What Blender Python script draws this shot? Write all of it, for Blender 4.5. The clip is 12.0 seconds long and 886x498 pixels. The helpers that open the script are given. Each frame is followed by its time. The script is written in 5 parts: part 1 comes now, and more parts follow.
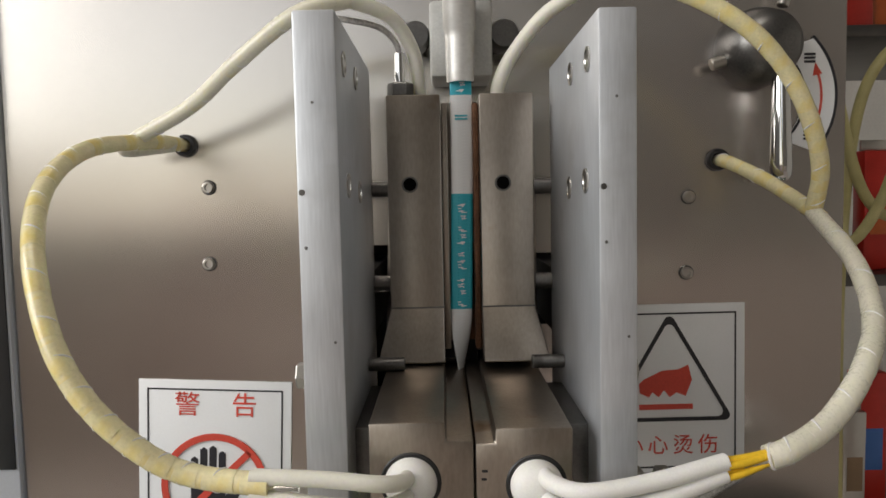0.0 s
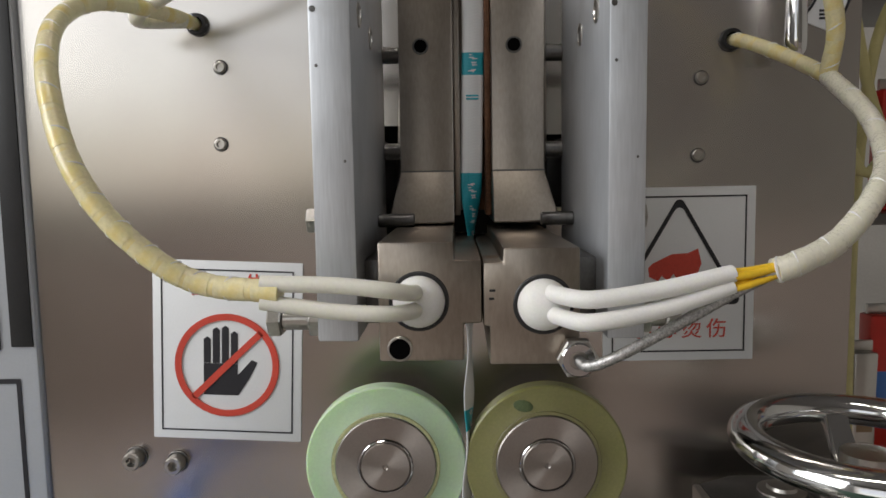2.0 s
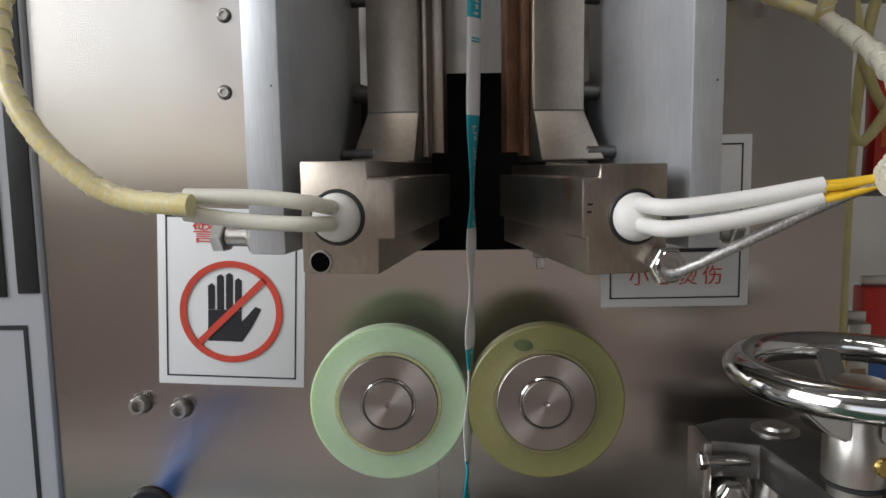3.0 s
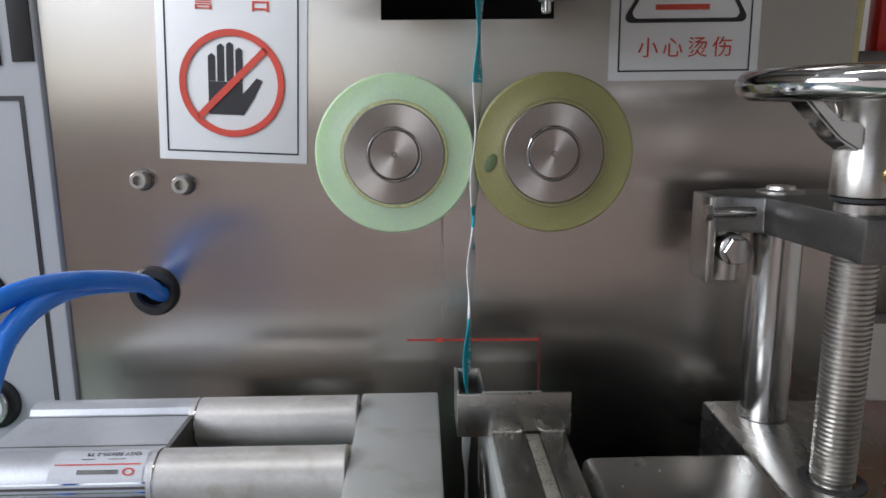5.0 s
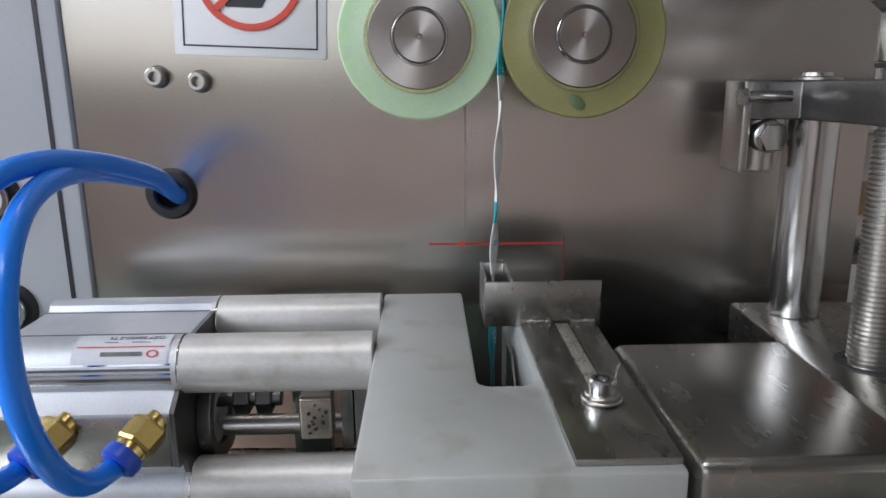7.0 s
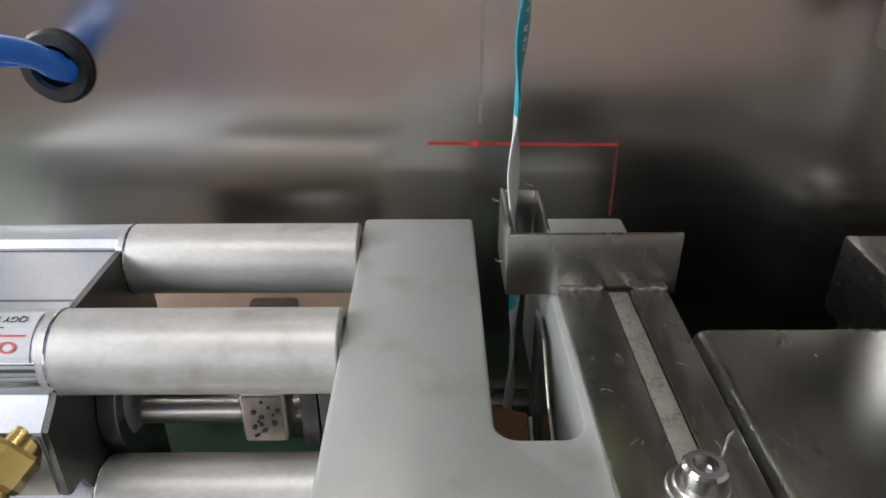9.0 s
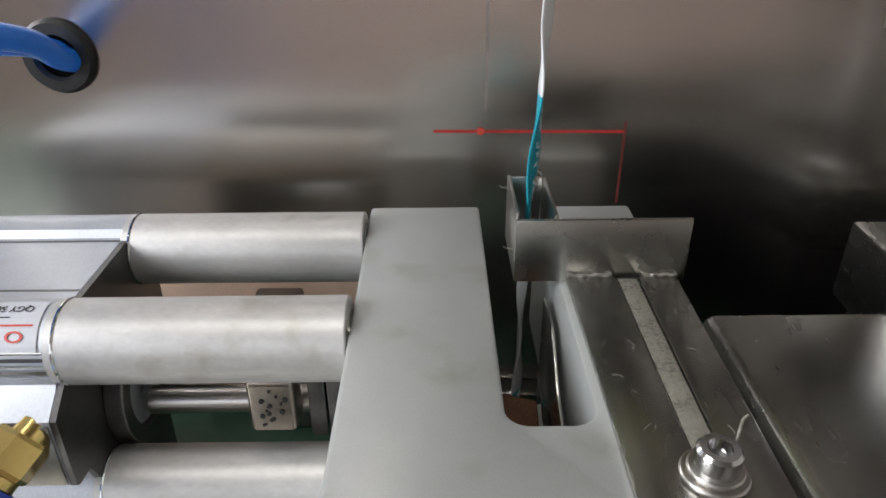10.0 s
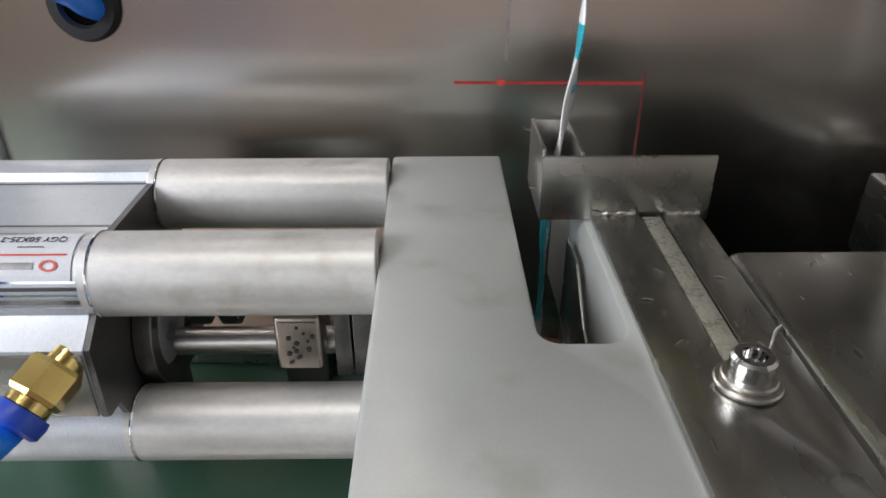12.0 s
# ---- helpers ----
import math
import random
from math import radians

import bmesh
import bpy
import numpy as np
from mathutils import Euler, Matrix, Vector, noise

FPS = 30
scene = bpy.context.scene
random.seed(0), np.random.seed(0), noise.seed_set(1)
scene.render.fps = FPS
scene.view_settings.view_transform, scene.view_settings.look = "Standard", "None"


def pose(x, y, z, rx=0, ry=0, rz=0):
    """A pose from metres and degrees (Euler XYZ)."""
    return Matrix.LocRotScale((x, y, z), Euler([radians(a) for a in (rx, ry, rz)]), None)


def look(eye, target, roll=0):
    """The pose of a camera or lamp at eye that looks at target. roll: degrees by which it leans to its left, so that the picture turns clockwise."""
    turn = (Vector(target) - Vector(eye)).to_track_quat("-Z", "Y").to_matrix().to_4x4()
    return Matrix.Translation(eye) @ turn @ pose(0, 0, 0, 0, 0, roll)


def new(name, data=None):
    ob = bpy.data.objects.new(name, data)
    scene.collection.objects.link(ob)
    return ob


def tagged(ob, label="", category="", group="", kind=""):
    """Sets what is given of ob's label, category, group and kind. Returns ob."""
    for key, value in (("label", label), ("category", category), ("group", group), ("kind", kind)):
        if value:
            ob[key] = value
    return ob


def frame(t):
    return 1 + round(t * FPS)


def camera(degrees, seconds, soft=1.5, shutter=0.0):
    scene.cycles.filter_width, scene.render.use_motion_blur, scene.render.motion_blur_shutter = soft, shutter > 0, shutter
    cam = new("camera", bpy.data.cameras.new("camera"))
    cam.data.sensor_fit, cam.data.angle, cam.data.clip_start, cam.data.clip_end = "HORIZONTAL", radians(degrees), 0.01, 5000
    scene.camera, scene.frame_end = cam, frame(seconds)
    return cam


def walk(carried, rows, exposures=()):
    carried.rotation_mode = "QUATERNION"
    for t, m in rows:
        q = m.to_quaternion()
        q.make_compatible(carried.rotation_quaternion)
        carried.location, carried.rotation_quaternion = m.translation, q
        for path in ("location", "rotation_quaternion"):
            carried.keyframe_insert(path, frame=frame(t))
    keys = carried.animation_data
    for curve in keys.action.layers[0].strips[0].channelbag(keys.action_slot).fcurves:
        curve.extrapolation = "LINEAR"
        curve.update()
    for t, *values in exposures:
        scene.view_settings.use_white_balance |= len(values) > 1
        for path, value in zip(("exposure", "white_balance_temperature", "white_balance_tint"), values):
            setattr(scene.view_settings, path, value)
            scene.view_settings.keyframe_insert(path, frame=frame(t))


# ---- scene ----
cam = camera(64.0, 12.0, soft=1.6)
PATH = [
    (0.0, look((-0.0032, -0.3908, 0.1951), (-0.0037, -0.1913, 0.1813), -1.2)),
    (0.5, look((-0.0007, -0.3943, 0.1917), (-0.0030, -0.1950, 0.1744), -1.3)),
    (1.0, look((-0.0061, -0.3907, 0.1700), (-0.0080, -0.1923, 0.1539), -1.4)),
    (1.5, look((-0.0027, -0.3950, 0.1533), (-0.0055, -0.1959, 0.1347), -1.2)),
    (2.0, look((-0.0030, -0.3964, 0.1417), (-0.0070, -0.1974, 0.1219), -0.9)),
    (2.5, look((-0.0054, -0.3972, 0.1302), (-0.0087, -0.1982, 0.1098), -0.8)),
    (3.0, look((-0.0061, -0.4050, 0.1190), (-0.0090, -0.2063, 0.0961), -0.8)),
    (3.5, look((-0.0032, -0.4148, 0.0997), (-0.0060, -0.2170, 0.0705), -1.1)),
    (5.5, look((-0.0199, -0.4162, 0.0011), (-0.0205, -0.2202, -0.0389), -0.2)),
    (6.0, look((-0.0232, -0.4176, -0.0110), (-0.0247, -0.2220, -0.0524), -0.3)),
    (6.5, look((-0.0229, -0.4162, -0.0128), (-0.0250, -0.2208, -0.0554), -0.4)),
    (7.0, look((-0.0262, -0.4159, -0.0208), (-0.0280, -0.2213, -0.0671), -0.6)),
    (9.0, look((-0.0254, -0.2889, -0.0121), (-0.0295, -0.1130, -0.1071), -0.0)),
    (9.5, look((-0.0263, -0.2907, -0.0123), (-0.0306, -0.1146, -0.1071), -0.5)),
    (10.0, look((-0.0277, -0.2887, -0.0148), (-0.0320, -0.1136, -0.1113), -0.4)),
    (10.5, look((-0.0280, -0.2881, -0.0156), (-0.0322, -0.1128, -0.1120), -0.3)),
    (11.0, look((-0.0282, -0.2898, -0.0143), (-0.0317, -0.1147, -0.1109), -0.1)),
    (11.5, look((-0.0302, -0.2933, -0.0176), (-0.0345, -0.1179, -0.1137), -0.2)),
    (12.0, look((-0.0370, -0.3004, -0.0300), (-0.0407, -0.1260, -0.1279), -0.1)),
]
walk(cam, PATH, [(0.0, -0.18, 7150, 11), (1.5, -0.28, 6950, 11), (3.0, -0.26, 6700, 11), (5.5, 0.16, 6250, 13), (7.2, 0.16, 6250, 13), (9.0, 0.32, 6600, 12), (12.0, 0.38, 6600, 12)])

# ---- world, window light, added fill lamps ----
world = bpy.data.worlds.new("sky")
scene.world = world
world.use_nodes = True
sky = world.node_tree.nodes.new("ShaderNodeTexSky")
sky.sky_type, sky.sun_disc = "NISHITA", False
sky.sun_elevation, sky.sun_rotation = radians(50), radians(250)
world.node_tree.links.new(sky.outputs[0], world.node_tree.nodes["Background"].inputs[0])
world.node_tree.nodes["Background"].inputs[1].default_value = 0.1


def area_lamp(name, m, sx, sy, watts, colour):
    d = bpy.data.lights.new(name, "AREA")
    d.shape, d.size, d.size_y, d.energy, d.color = "RECTANGLE", sx, sy, watts, colour
    ob = new(name, d)
    ob.matrix_world = m
    return ob


area_lamp("window_daylight", look((-2.35, -1.3, 1.10), (0, -0.1, 0.0)), 1.9, 1.4, 74, (0.92, 0.96, 1.0))
# Added soft light from an unseen front opening, placed for the panel's left-hand reflection.
area_lamp("unseen_front_light", look((-1.35, -3.55, 0.82), (0, -0.1, 0.1)), 2.0, 1.5, 9, (1.0, 0.97, 0.94))
# Added overhead fill that brightens upward faces; no such lamp is seen.
area_lamp("added_top_light", look((-0.35, -0.75, 1.80), (-0.35, -0.749, 0.0)), 1.2, 0.12, 9, (1.0, 0.98, 0.95))



# ---- materials ----
def mat(name, col, rough=0.5, metal=0.0, var=0.12, scale=60.0, bump=0.05, stretch=(1, 1, 1), fine=900.0, coat=0.0, sub=0.0, trans=0.0, spec=0.5, stain=None):
    m = bpy.data.materials.new(name)
    m.use_nodes = True
    nt = m.node_tree
    b = nt.nodes["Principled BSDF"]
    b.inputs["Metallic"].default_value = metal
    b.inputs["Specular IOR Level"].default_value = spec
    if coat:
        b.inputs["Coat Weight"].default_value = coat
    if sub:
        b.inputs["Subsurface Weight"].default_value = sub
        b.inputs["Subsurface Radius"].default_value = (0.006, 0.008, 0.003)
        b.inputs["Subsurface Scale"].default_value = 1.0
    if trans:
        b.inputs["Transmission Weight"].default_value = trans
    tc = nt.nodes.new("ShaderNodeTexCoord")
    mp = nt.nodes.new("ShaderNodeMapping")
    mp.inputs["Scale"].default_value = stretch
    nt.links.new(tc.outputs["Object"], mp.inputs["Vector"])
    n1 = nt.nodes.new("ShaderNodeTexNoise")
    n1.inputs["Scale"].default_value, n1.inputs["Detail"].default_value = scale, 4.0
    n2 = nt.nodes.new("ShaderNodeTexNoise")
    n2.inputs["Scale"].default_value, n2.inputs["Detail"].default_value = fine, 3.0
    nt.links.new(tc.outputs["Object"], n1.inputs["Vector"])
    nt.links.new(mp.outputs[0], n2.inputs["Vector"])
    add = nt.nodes.new("ShaderNodeMath")
    add.operation = "MULTIPLY_ADD"
    add.inputs[1].default_value = 0.5
    nt.links.new(n1.outputs["Fac"], add.inputs[0])
    half = nt.nodes.new("ShaderNodeMath")
    half.operation = "MULTIPLY"
    half.inputs[1].default_value = 0.5
    nt.links.new(n2.outputs["Fac"], half.inputs[0])
    nt.links.new(half.outputs[0], add.inputs[2])
    ramp = nt.nodes.new("ShaderNodeValToRGB")
    lo = [max(0.0, c * (1 - var * 1.6)) for c in col]
    hi = [min(1.0, c * (1 + var * 1.6)) for c in col]
    ramp.color_ramp.elements[0].position, ramp.color_ramp.elements[0].color = 0.3, (*lo, 1)
    ramp.color_ramp.elements[1].position, ramp.color_ramp.elements[1].color = 0.7, (*hi, 1)
    nt.links.new(add.outputs[0], ramp.inputs[0])
    colour = ramp.outputs[0]
    if stain:
        n3 = nt.nodes.new("ShaderNodeTexNoise")
        n3.inputs["Scale"].default_value, n3.inputs["Detail"].default_value = stain[3], 5.0
        nt.links.new(tc.outputs["Object"], n3.inputs["Vector"])
        r3 = nt.nodes.new("ShaderNodeValToRGB")
        r3.color_ramp.elements[0].position, r3.color_ramp.elements[1].position = stain[4], stain[4] + 0.16
        nt.links.new(n3.outputs["Fac"], r3.inputs[0])
        mx = nt.nodes.new("ShaderNodeMix")
        mx.data_type = "RGBA"
        nt.links.new(r3.outputs[0], mx.inputs["Factor"])
        nt.links.new(colour, mx.inputs["A"])
        mx.inputs["B"].default_value = (*stain[:3], 1)
        colour = mx.outputs["Result"]
    nt.links.new(colour, b.inputs["Base Color"])
    rr = nt.nodes.new("ShaderNodeMapRange")
    rr.inputs["To Min"].default_value, rr.inputs["To Max"].default_value = max(0.02, rough * 0.8), min(1.0, rough * 1.2)
    nt.links.new(add.outputs[0], rr.inputs["Value"])
    nt.links.new(rr.outputs[0], b.inputs["Roughness"])
    if bump:
        bp = nt.nodes.new("ShaderNodeBump")
        bp.inputs["Strength"].default_value, bp.inputs["Distance"].default_value = bump, 0.0006
        nt.links.new(add.outputs[0], bp.inputs["Height"])
        nt.links.new(bp.outputs[0], b.inputs["Normal"])
    return m


PANEL = mat("brushed_stainless", (0.57, 0.54, 0.505), 0.235, 1.0, 0.035, 9, 0.004, (1.0, 1, 0.010), 5200, stain=(0.52, 0.475, 0.45, 5.0, 0.48))
STEEL = mat("stainless_steel", (0.52, 0.50, 0.47), 0.30, 1.0, 0.08, 40, 0.06, (1, 0.1, 1), 900)
DULL = mat("heated_steel", (0.36, 0.315, 0.27), 0.36, 1.0, 0.10, 55, 0.10, (1, 1, 0.3), 900, stain=(0.25, 0.16, 0.10, 45, 0.66))
RUST = mat("scorched_steel", (0.17, 0.085, 0.05), 0.6, 0.7, 0.35, 90, 0.25)
ALU = mat("anodised_aluminium", (0.56, 0.58, 0.61), 0.46, 0.60, 0.08, 35, 0.10, (1, 1, 0.06), 1400, stain=(0.45, 0.46, 0.47, 26, 0.58))
ALU_MATT = mat("bead_blasted_aluminium", (0.49, 0.505, 0.49), 0.44, 0.45, 0.06, 45, 0.08, (1, 1, 1), 2400, stain=(0.40, 0.40, 0.355, 38, 0.56))
TUBE_ALU = mat("machined_aluminium_tube", (0.60, 0.59, 0.57), 0.44, 0.55, 0.07, 70, 0.06, (0.5, 1, 1), 700, stain=(0.47, 0.45, 0.40, 60, 0.60))
COLUMN = mat("ground_steel_rod", (0.55, 0.54, 0.53), 0.20, 1.0, 0.04, 60, 0.02, (1, 1, 0.05), 900)
PINK = mat("pinkish_beige", (0.78, 0.56, 0.43), 0.45, 0.0, 0.08, 30, 0.05)
CHROME = mat("chrome_plate", (0.62, 0.62, 0.62), 0.10, 1.0, 0.03, 60, 0.01)
POLISH = mat("polished_sheet_steel", (0.39, 0.385, 0.36), 0.27, 1.0, 0.05, 14, 0, (1, 0.3, 1), 120)
DARKSTEEL = mat("oiled_dark_steel", (0.16, 0.155, 0.15), 0.35, 0.9, 0.15, 50, 0.08)
BLACK = mat("black_plastic", (0.012, 0.012, 0.013), 0.45, 0.0, 0.2, 60, 0.04)
# Matt black without gloss; flat discs of it stand in for shade in holes.
HOLE = mat("hole_shade", (0.004, 0.004, 0.004), 0.9, 0.0, 0.1, 30, 0, spec=0.0)
HUB = mat("turned_steel_face", (0.42, 0.385, 0.36), 0.34, 1.0, 0.05, 30, 0.03)
# Near-black; inside the jaw opening the shade is put into this colour.
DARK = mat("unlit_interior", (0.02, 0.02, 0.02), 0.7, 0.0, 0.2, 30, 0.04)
WHITE = mat("white_vinyl", (0.78, 0.79, 0.80), 0.35, 0.0, 0.02, 40, 0.02)
INK = mat("black_ink", (0.02, 0.02, 0.025), 0.4, 0.0, 0.1, 60, 0)
REDINK = mat("red_ink", (0.62, 0.07, 0.045), 0.4, 0.0, 0.08, 60, 0)
CABINET = mat("light_grey_paint", (0.50, 0.52, 0.55), 0.45, 0.0, 0.03, 20, 0.04)
PU_LIGHT = mat("pale_green_polyurethane", (0.47, 0.62, 0.42), 0.32, 0.0, 0.05, 25, 0.03, sub=0.6)
# Right-hand tyre: the shadow on it is put into this darker olive.
PU_SHADED = mat("shaded_olive_polyurethane", (0.25, 0.24, 0.10), 0.34, 0.0, 0.08, 25, 0.04, sub=0.5, stain=(0.20, 0.26, 0.12, 18, 0.66))
BOND = mat("yellowed_polyurethane", (0.50, 0.54, 0.24), 0.4, 0.0, 0.2, 120, 0.04, sub=0.4)
LABEL = mat("faded_label_paper", (0.60, 0.61, 0.64), 0.4, 0.0, 0.05, 60, 0.02)
SLEEVE = mat("white_fibreglass_sleeve", (0.80, 0.79, 0.76), 0.55, 0.0, 0.04, 90, 0.12, (1, 1, 1), 1400, sub=0.1)
CREAM = mat("cream_silicone_sleeve", (0.72, 0.70, 0.62), 0.45, 0.0, 0.04, 90, 0.06, sub=0.15)
YELLOW = mat("yellow_wire", (0.80, 0.50, 0.03), 0.45, 0.0, 0.10, 120, 0.05)
WRAP = mat("clear_spiral_wrap", (0.78, 0.70, 0.42), 0.24, 0.0, 0.08, 70, 0.08, sub=0.15, stain=(0.76, 0.57, 0.14, 48, 0.56))
WRAP_CLEAR = mat("milky_spiral_wrap", (0.70, 0.67, 0.55), 0.28, 0.0, 0.06, 70, 0.08, sub=0.1, stain=(0.74, 0.60, 0.22, 70, 0.64))
BRAID = mat("braided_steel", (0.50, 0.49, 0.48), 0.38, 0.9, 0.4, 700, 0.6, (1, 1, 1), 1800)
BLUE = mat("blue_polyurethane_hose", (0.018, 0.23, 0.92), 0.22, 0.0, 0.05, 40, 0.02, sub=0.15)
BLUECAP = mat("blue_release_collar", (0.02, 0.07, 0.50), 0.35, 0.0, 0.05, 60, 0.02)
BRASS = mat("brass", (0.62, 0.45, 0.16), 0.24, 1.0, 0.08, 80, 0.04)
FILM = mat("silver_white_film", (0.84, 0.85, 0.86), 0.26, 0.10, 0.05, 160, 0.10)
TEAL = mat("teal_printed_film", (0.02, 0.40, 0.50), 0.28, 0.15, 0.10, 160, 0.10)
PLASTIC = mat("frosted_plastic", (0.62, 0.62, 0.60), 0.35, 0.0, 0.10, 60, 0.05, trans=0.25)
GREEN = mat("green_painted_steel", (0.04, 0.10, 0.065), 0.35, 0.0, 0.12, 25, 0.06)
FLOOR = mat("worn_concrete_floor", (0.66, 0.585, 0.54), 0.4, 0.0, 0.12, 6, 0.05, fine=80)
REFLECTED_PINK = mat("pinkish_reflection_band", (0.76, 0.655, 0.615), 0.6, 0.0, 0.06, 5, 0.06, fine=120)
PLASTER = mat("cream_plaster", (0.64, 0.62, 0.58), 0.9, 0.0, 0.05, 5, 0.1, fine=120)
GREYWALL = mat("grey_wall_paint", (0.36, 0.345, 0.32), 0.8, 0.0, 0.06, 5, 0.1, fine=120)
CEIL = mat("grey_sheet_roof", (0.24, 0.235, 0.23), 0.9, 0.0, 0.04, 5, 0.1, fine=120)
GLUE = mat("translucent_glue", (0.215, 0.205, 0.17), 0.28, 0.1, 0.25, 120, 0.25)
PAINTED_RED = mat("red_marker_ink", (0.42, 0.03, 0.025), 0.5, 0.0, 0.25, 300, 0)
PALE = mat("pale_yellow_cable", (0.55, 0.50, 0.24), 0.5, 0.0, 0.1, 60, 0.02)
ORANGE = mat("orange_print", (0.65, 0.15, 0.04), 0.35, 0.0, 0.2, 30, 0.03)
RED = mat("red_print", (0.55, 0.03, 0.02), 0.35, 0.0, 0.2, 30, 0.03)
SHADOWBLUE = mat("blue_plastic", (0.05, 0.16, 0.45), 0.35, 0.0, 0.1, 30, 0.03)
CARDBOARD = mat("brown_carton", (0.30, 0.20, 0.12), 0.8, 0.0, 0.12, 20, 0.05)

for node_mat in (HUB,):
    tangent = node_mat.node_tree.nodes.new("ShaderNodeTangent")
    tangent.direction_type, tangent.axis = "RADIAL", "Y"
    bsdf = node_mat.node_tree.nodes["Principled BSDF"]
    bsdf.inputs["Anisotropic"].default_value = 0.85
    node_mat.node_tree.links.new(tangent.outputs[0], bsdf.inputs["Tangent"])


grain = PANEL.node_tree.nodes.new("ShaderNodeCombineXYZ")
grain.inputs[0].default_value = 1.0
PANEL.node_tree.nodes["Principled BSDF"].inputs["Anisotropic"].default_value = 0.8
PANEL.node_tree.links.new(grain.outputs[0], PANEL.node_tree.nodes["Principled BSDF"].inputs["Tangent"])


# ---- mesh helpers ----
def smooth(bm, angle=35):
    for f in bm.faces:
        f.smooth = True
    for e in bm.edges:
        if len(e.link_faces) == 2 and e.calc_face_angle(0) > radians(angle):
            e.smooth = False
    return bm


def box(x0, x1, y0, y1, z0, z1, bevel=0.0005, bm=None, seg=2):
    t = bmesh.new()
    bmesh.ops.create_cube(t, size=1)
    for v in t.verts:
        v.co = ((x0 + x1) / 2 + v.co.x * (x1 - x0), (y0 + y1) / 2 + v.co.y * (y1 - y0), (z0 + z1) / 2 + v.co.z * (z1 - z0))
    if bevel:
        bmesh.ops.bevel(t, geom=t.edges[:], offset=bevel, segments=seg, affect="EDGES", profile=0.5)
    return merge(bm, smooth(t))


def merge(bm, t):
    if bm is None:
        return t
    me = bpy.data.meshes.new("tmp")
    t.to_mesh(me)
    t.free()
    bm.from_mesh(me)
    bpy.data.meshes.remove(me)
    return bm


def axis_matrix(p0, p1):
    p0, p1 = Vector(p0), Vector(p1)
    return Matrix.Translation(p0) @ (p1 - p0).to_track_quat("Z", "Y").to_matrix().to_4x4()


def lathe(p0, p1, profile, seg=32, bm=None, spin=0.0, angle=35):
    """Profile rows of (radius, height) turned round the line from p0 towards p1."""
    t = bmesh.new()
    rings = []
    for r, h in profile:
        if r <= 1e-6:
            rings.append([t.verts.new((0, 0, h))])
        else:
            rings.append([t.verts.new((r * math.cos(2 * math.pi * i / seg + spin), r * math.sin(2 * math.pi * i / seg + spin), h)) for i in range(seg)])
    for a, b in zip(rings, rings[1:]):
        for i in range(seg):
            j = (i + 1) % seg
            if len(a) == 1 and len(b) == 1:
                continue
            if len(a) == 1:
                t.faces.new((a[0], b[i], b[j]))
            elif len(b) == 1:
                t.faces.new((a[i], a[j], b[0]))
            else:
                t.faces.new((a[i], a[j], b[j], b[i]))
    bmesh.ops.recalc_face_normals(t, faces=t.faces[:])
    t.transform(axis_matrix(p0, p1))
    return merge(bm, smooth(t, angle))


def cyl(p0, p1, r, bevel=0.0004, seg=28, bm=None):
    h = (Vector(p1) - Vector(p0)).length
    b = min(bevel, r * 0.4, h * 0.4)
    return lathe(p0, p1, [(0, 0), (r - b, 0), (r, b), (r, h - b), (r - b, h), (0, h)], seg, bm)


def pipe(p0, p1, r, ri, seg=28, bm=None):
    h = (Vector(p1) - Vector(p0)).length
    b = 0.0004
    return lathe(p0, p1, [(ri, 0), (r - b, 0), (r, b), (r, h - b), (r - b, h), (ri, h), (ri, 0)], seg, bm)


def hexagon(p0, p1, r, bm=None):
    h = (Vector(p1) - Vector(p0)).length
    return lathe(p0, p1, [(0, 0), (r * 0.92, 0), (r, h * 0.12), (r, h * 0.88), (r * 0.92, h), (0, h)], 6, bm, angle=20)


def prism(points, axis, a0, a1, bevel=0.0004, bm=None):
    """A polygon pushed along an axis. Points are the two other coordinates in order."""
    t = bmesh.new()
    put = {"x": lambda p, a: (a, p[0], p[1]), "y": lambda p, a: (p[0], a, p[1]), "z": lambda p, a: (p[0], p[1], a)}[axis]
    low, top = [t.verts.new(put(p, a0)) for p in points], [t.verts.new(put(p, a1)) for p in points]
    n = len(points)
    t.faces.new(low)
    t.faces.new(top[::-1])
    for i in range(n):
        t.faces.new((low[i], low[(i + 1) % n], top[(i + 1) % n], top[i]))
    bmesh.ops.recalc_face_normals(t, faces=t.faces[:])
    if bevel:
        bmesh.ops.bevel(t, geom=t.edges[:], offset=bevel, segments=2, affect="EDGES", profile=0.5)
    return merge(bm, smooth(t))


def spline(points, n):
    """A smooth line through the points, n steps between neighbours."""
    p = [Vector(q) for q in points]
    p = [2 * p[0] - p[1]] + p + [2 * p[-1] - p[-2]]
    out = []
    for i in range(1, len(p) - 2):
        for k in range(n):
            u = k / n
            out.append(0.5 * (2 * p[i] + (p[i + 1] - p[i - 1]) * u + (2 * p[i - 1] - 5 * p[i] + 4 * p[i + 1] - p[i + 2]) * u * u + (3 * p[i] - p[i - 1] - 3 * p[i + 1] + p[i + 2]) * u ** 3))
    return out + [p[-2]]


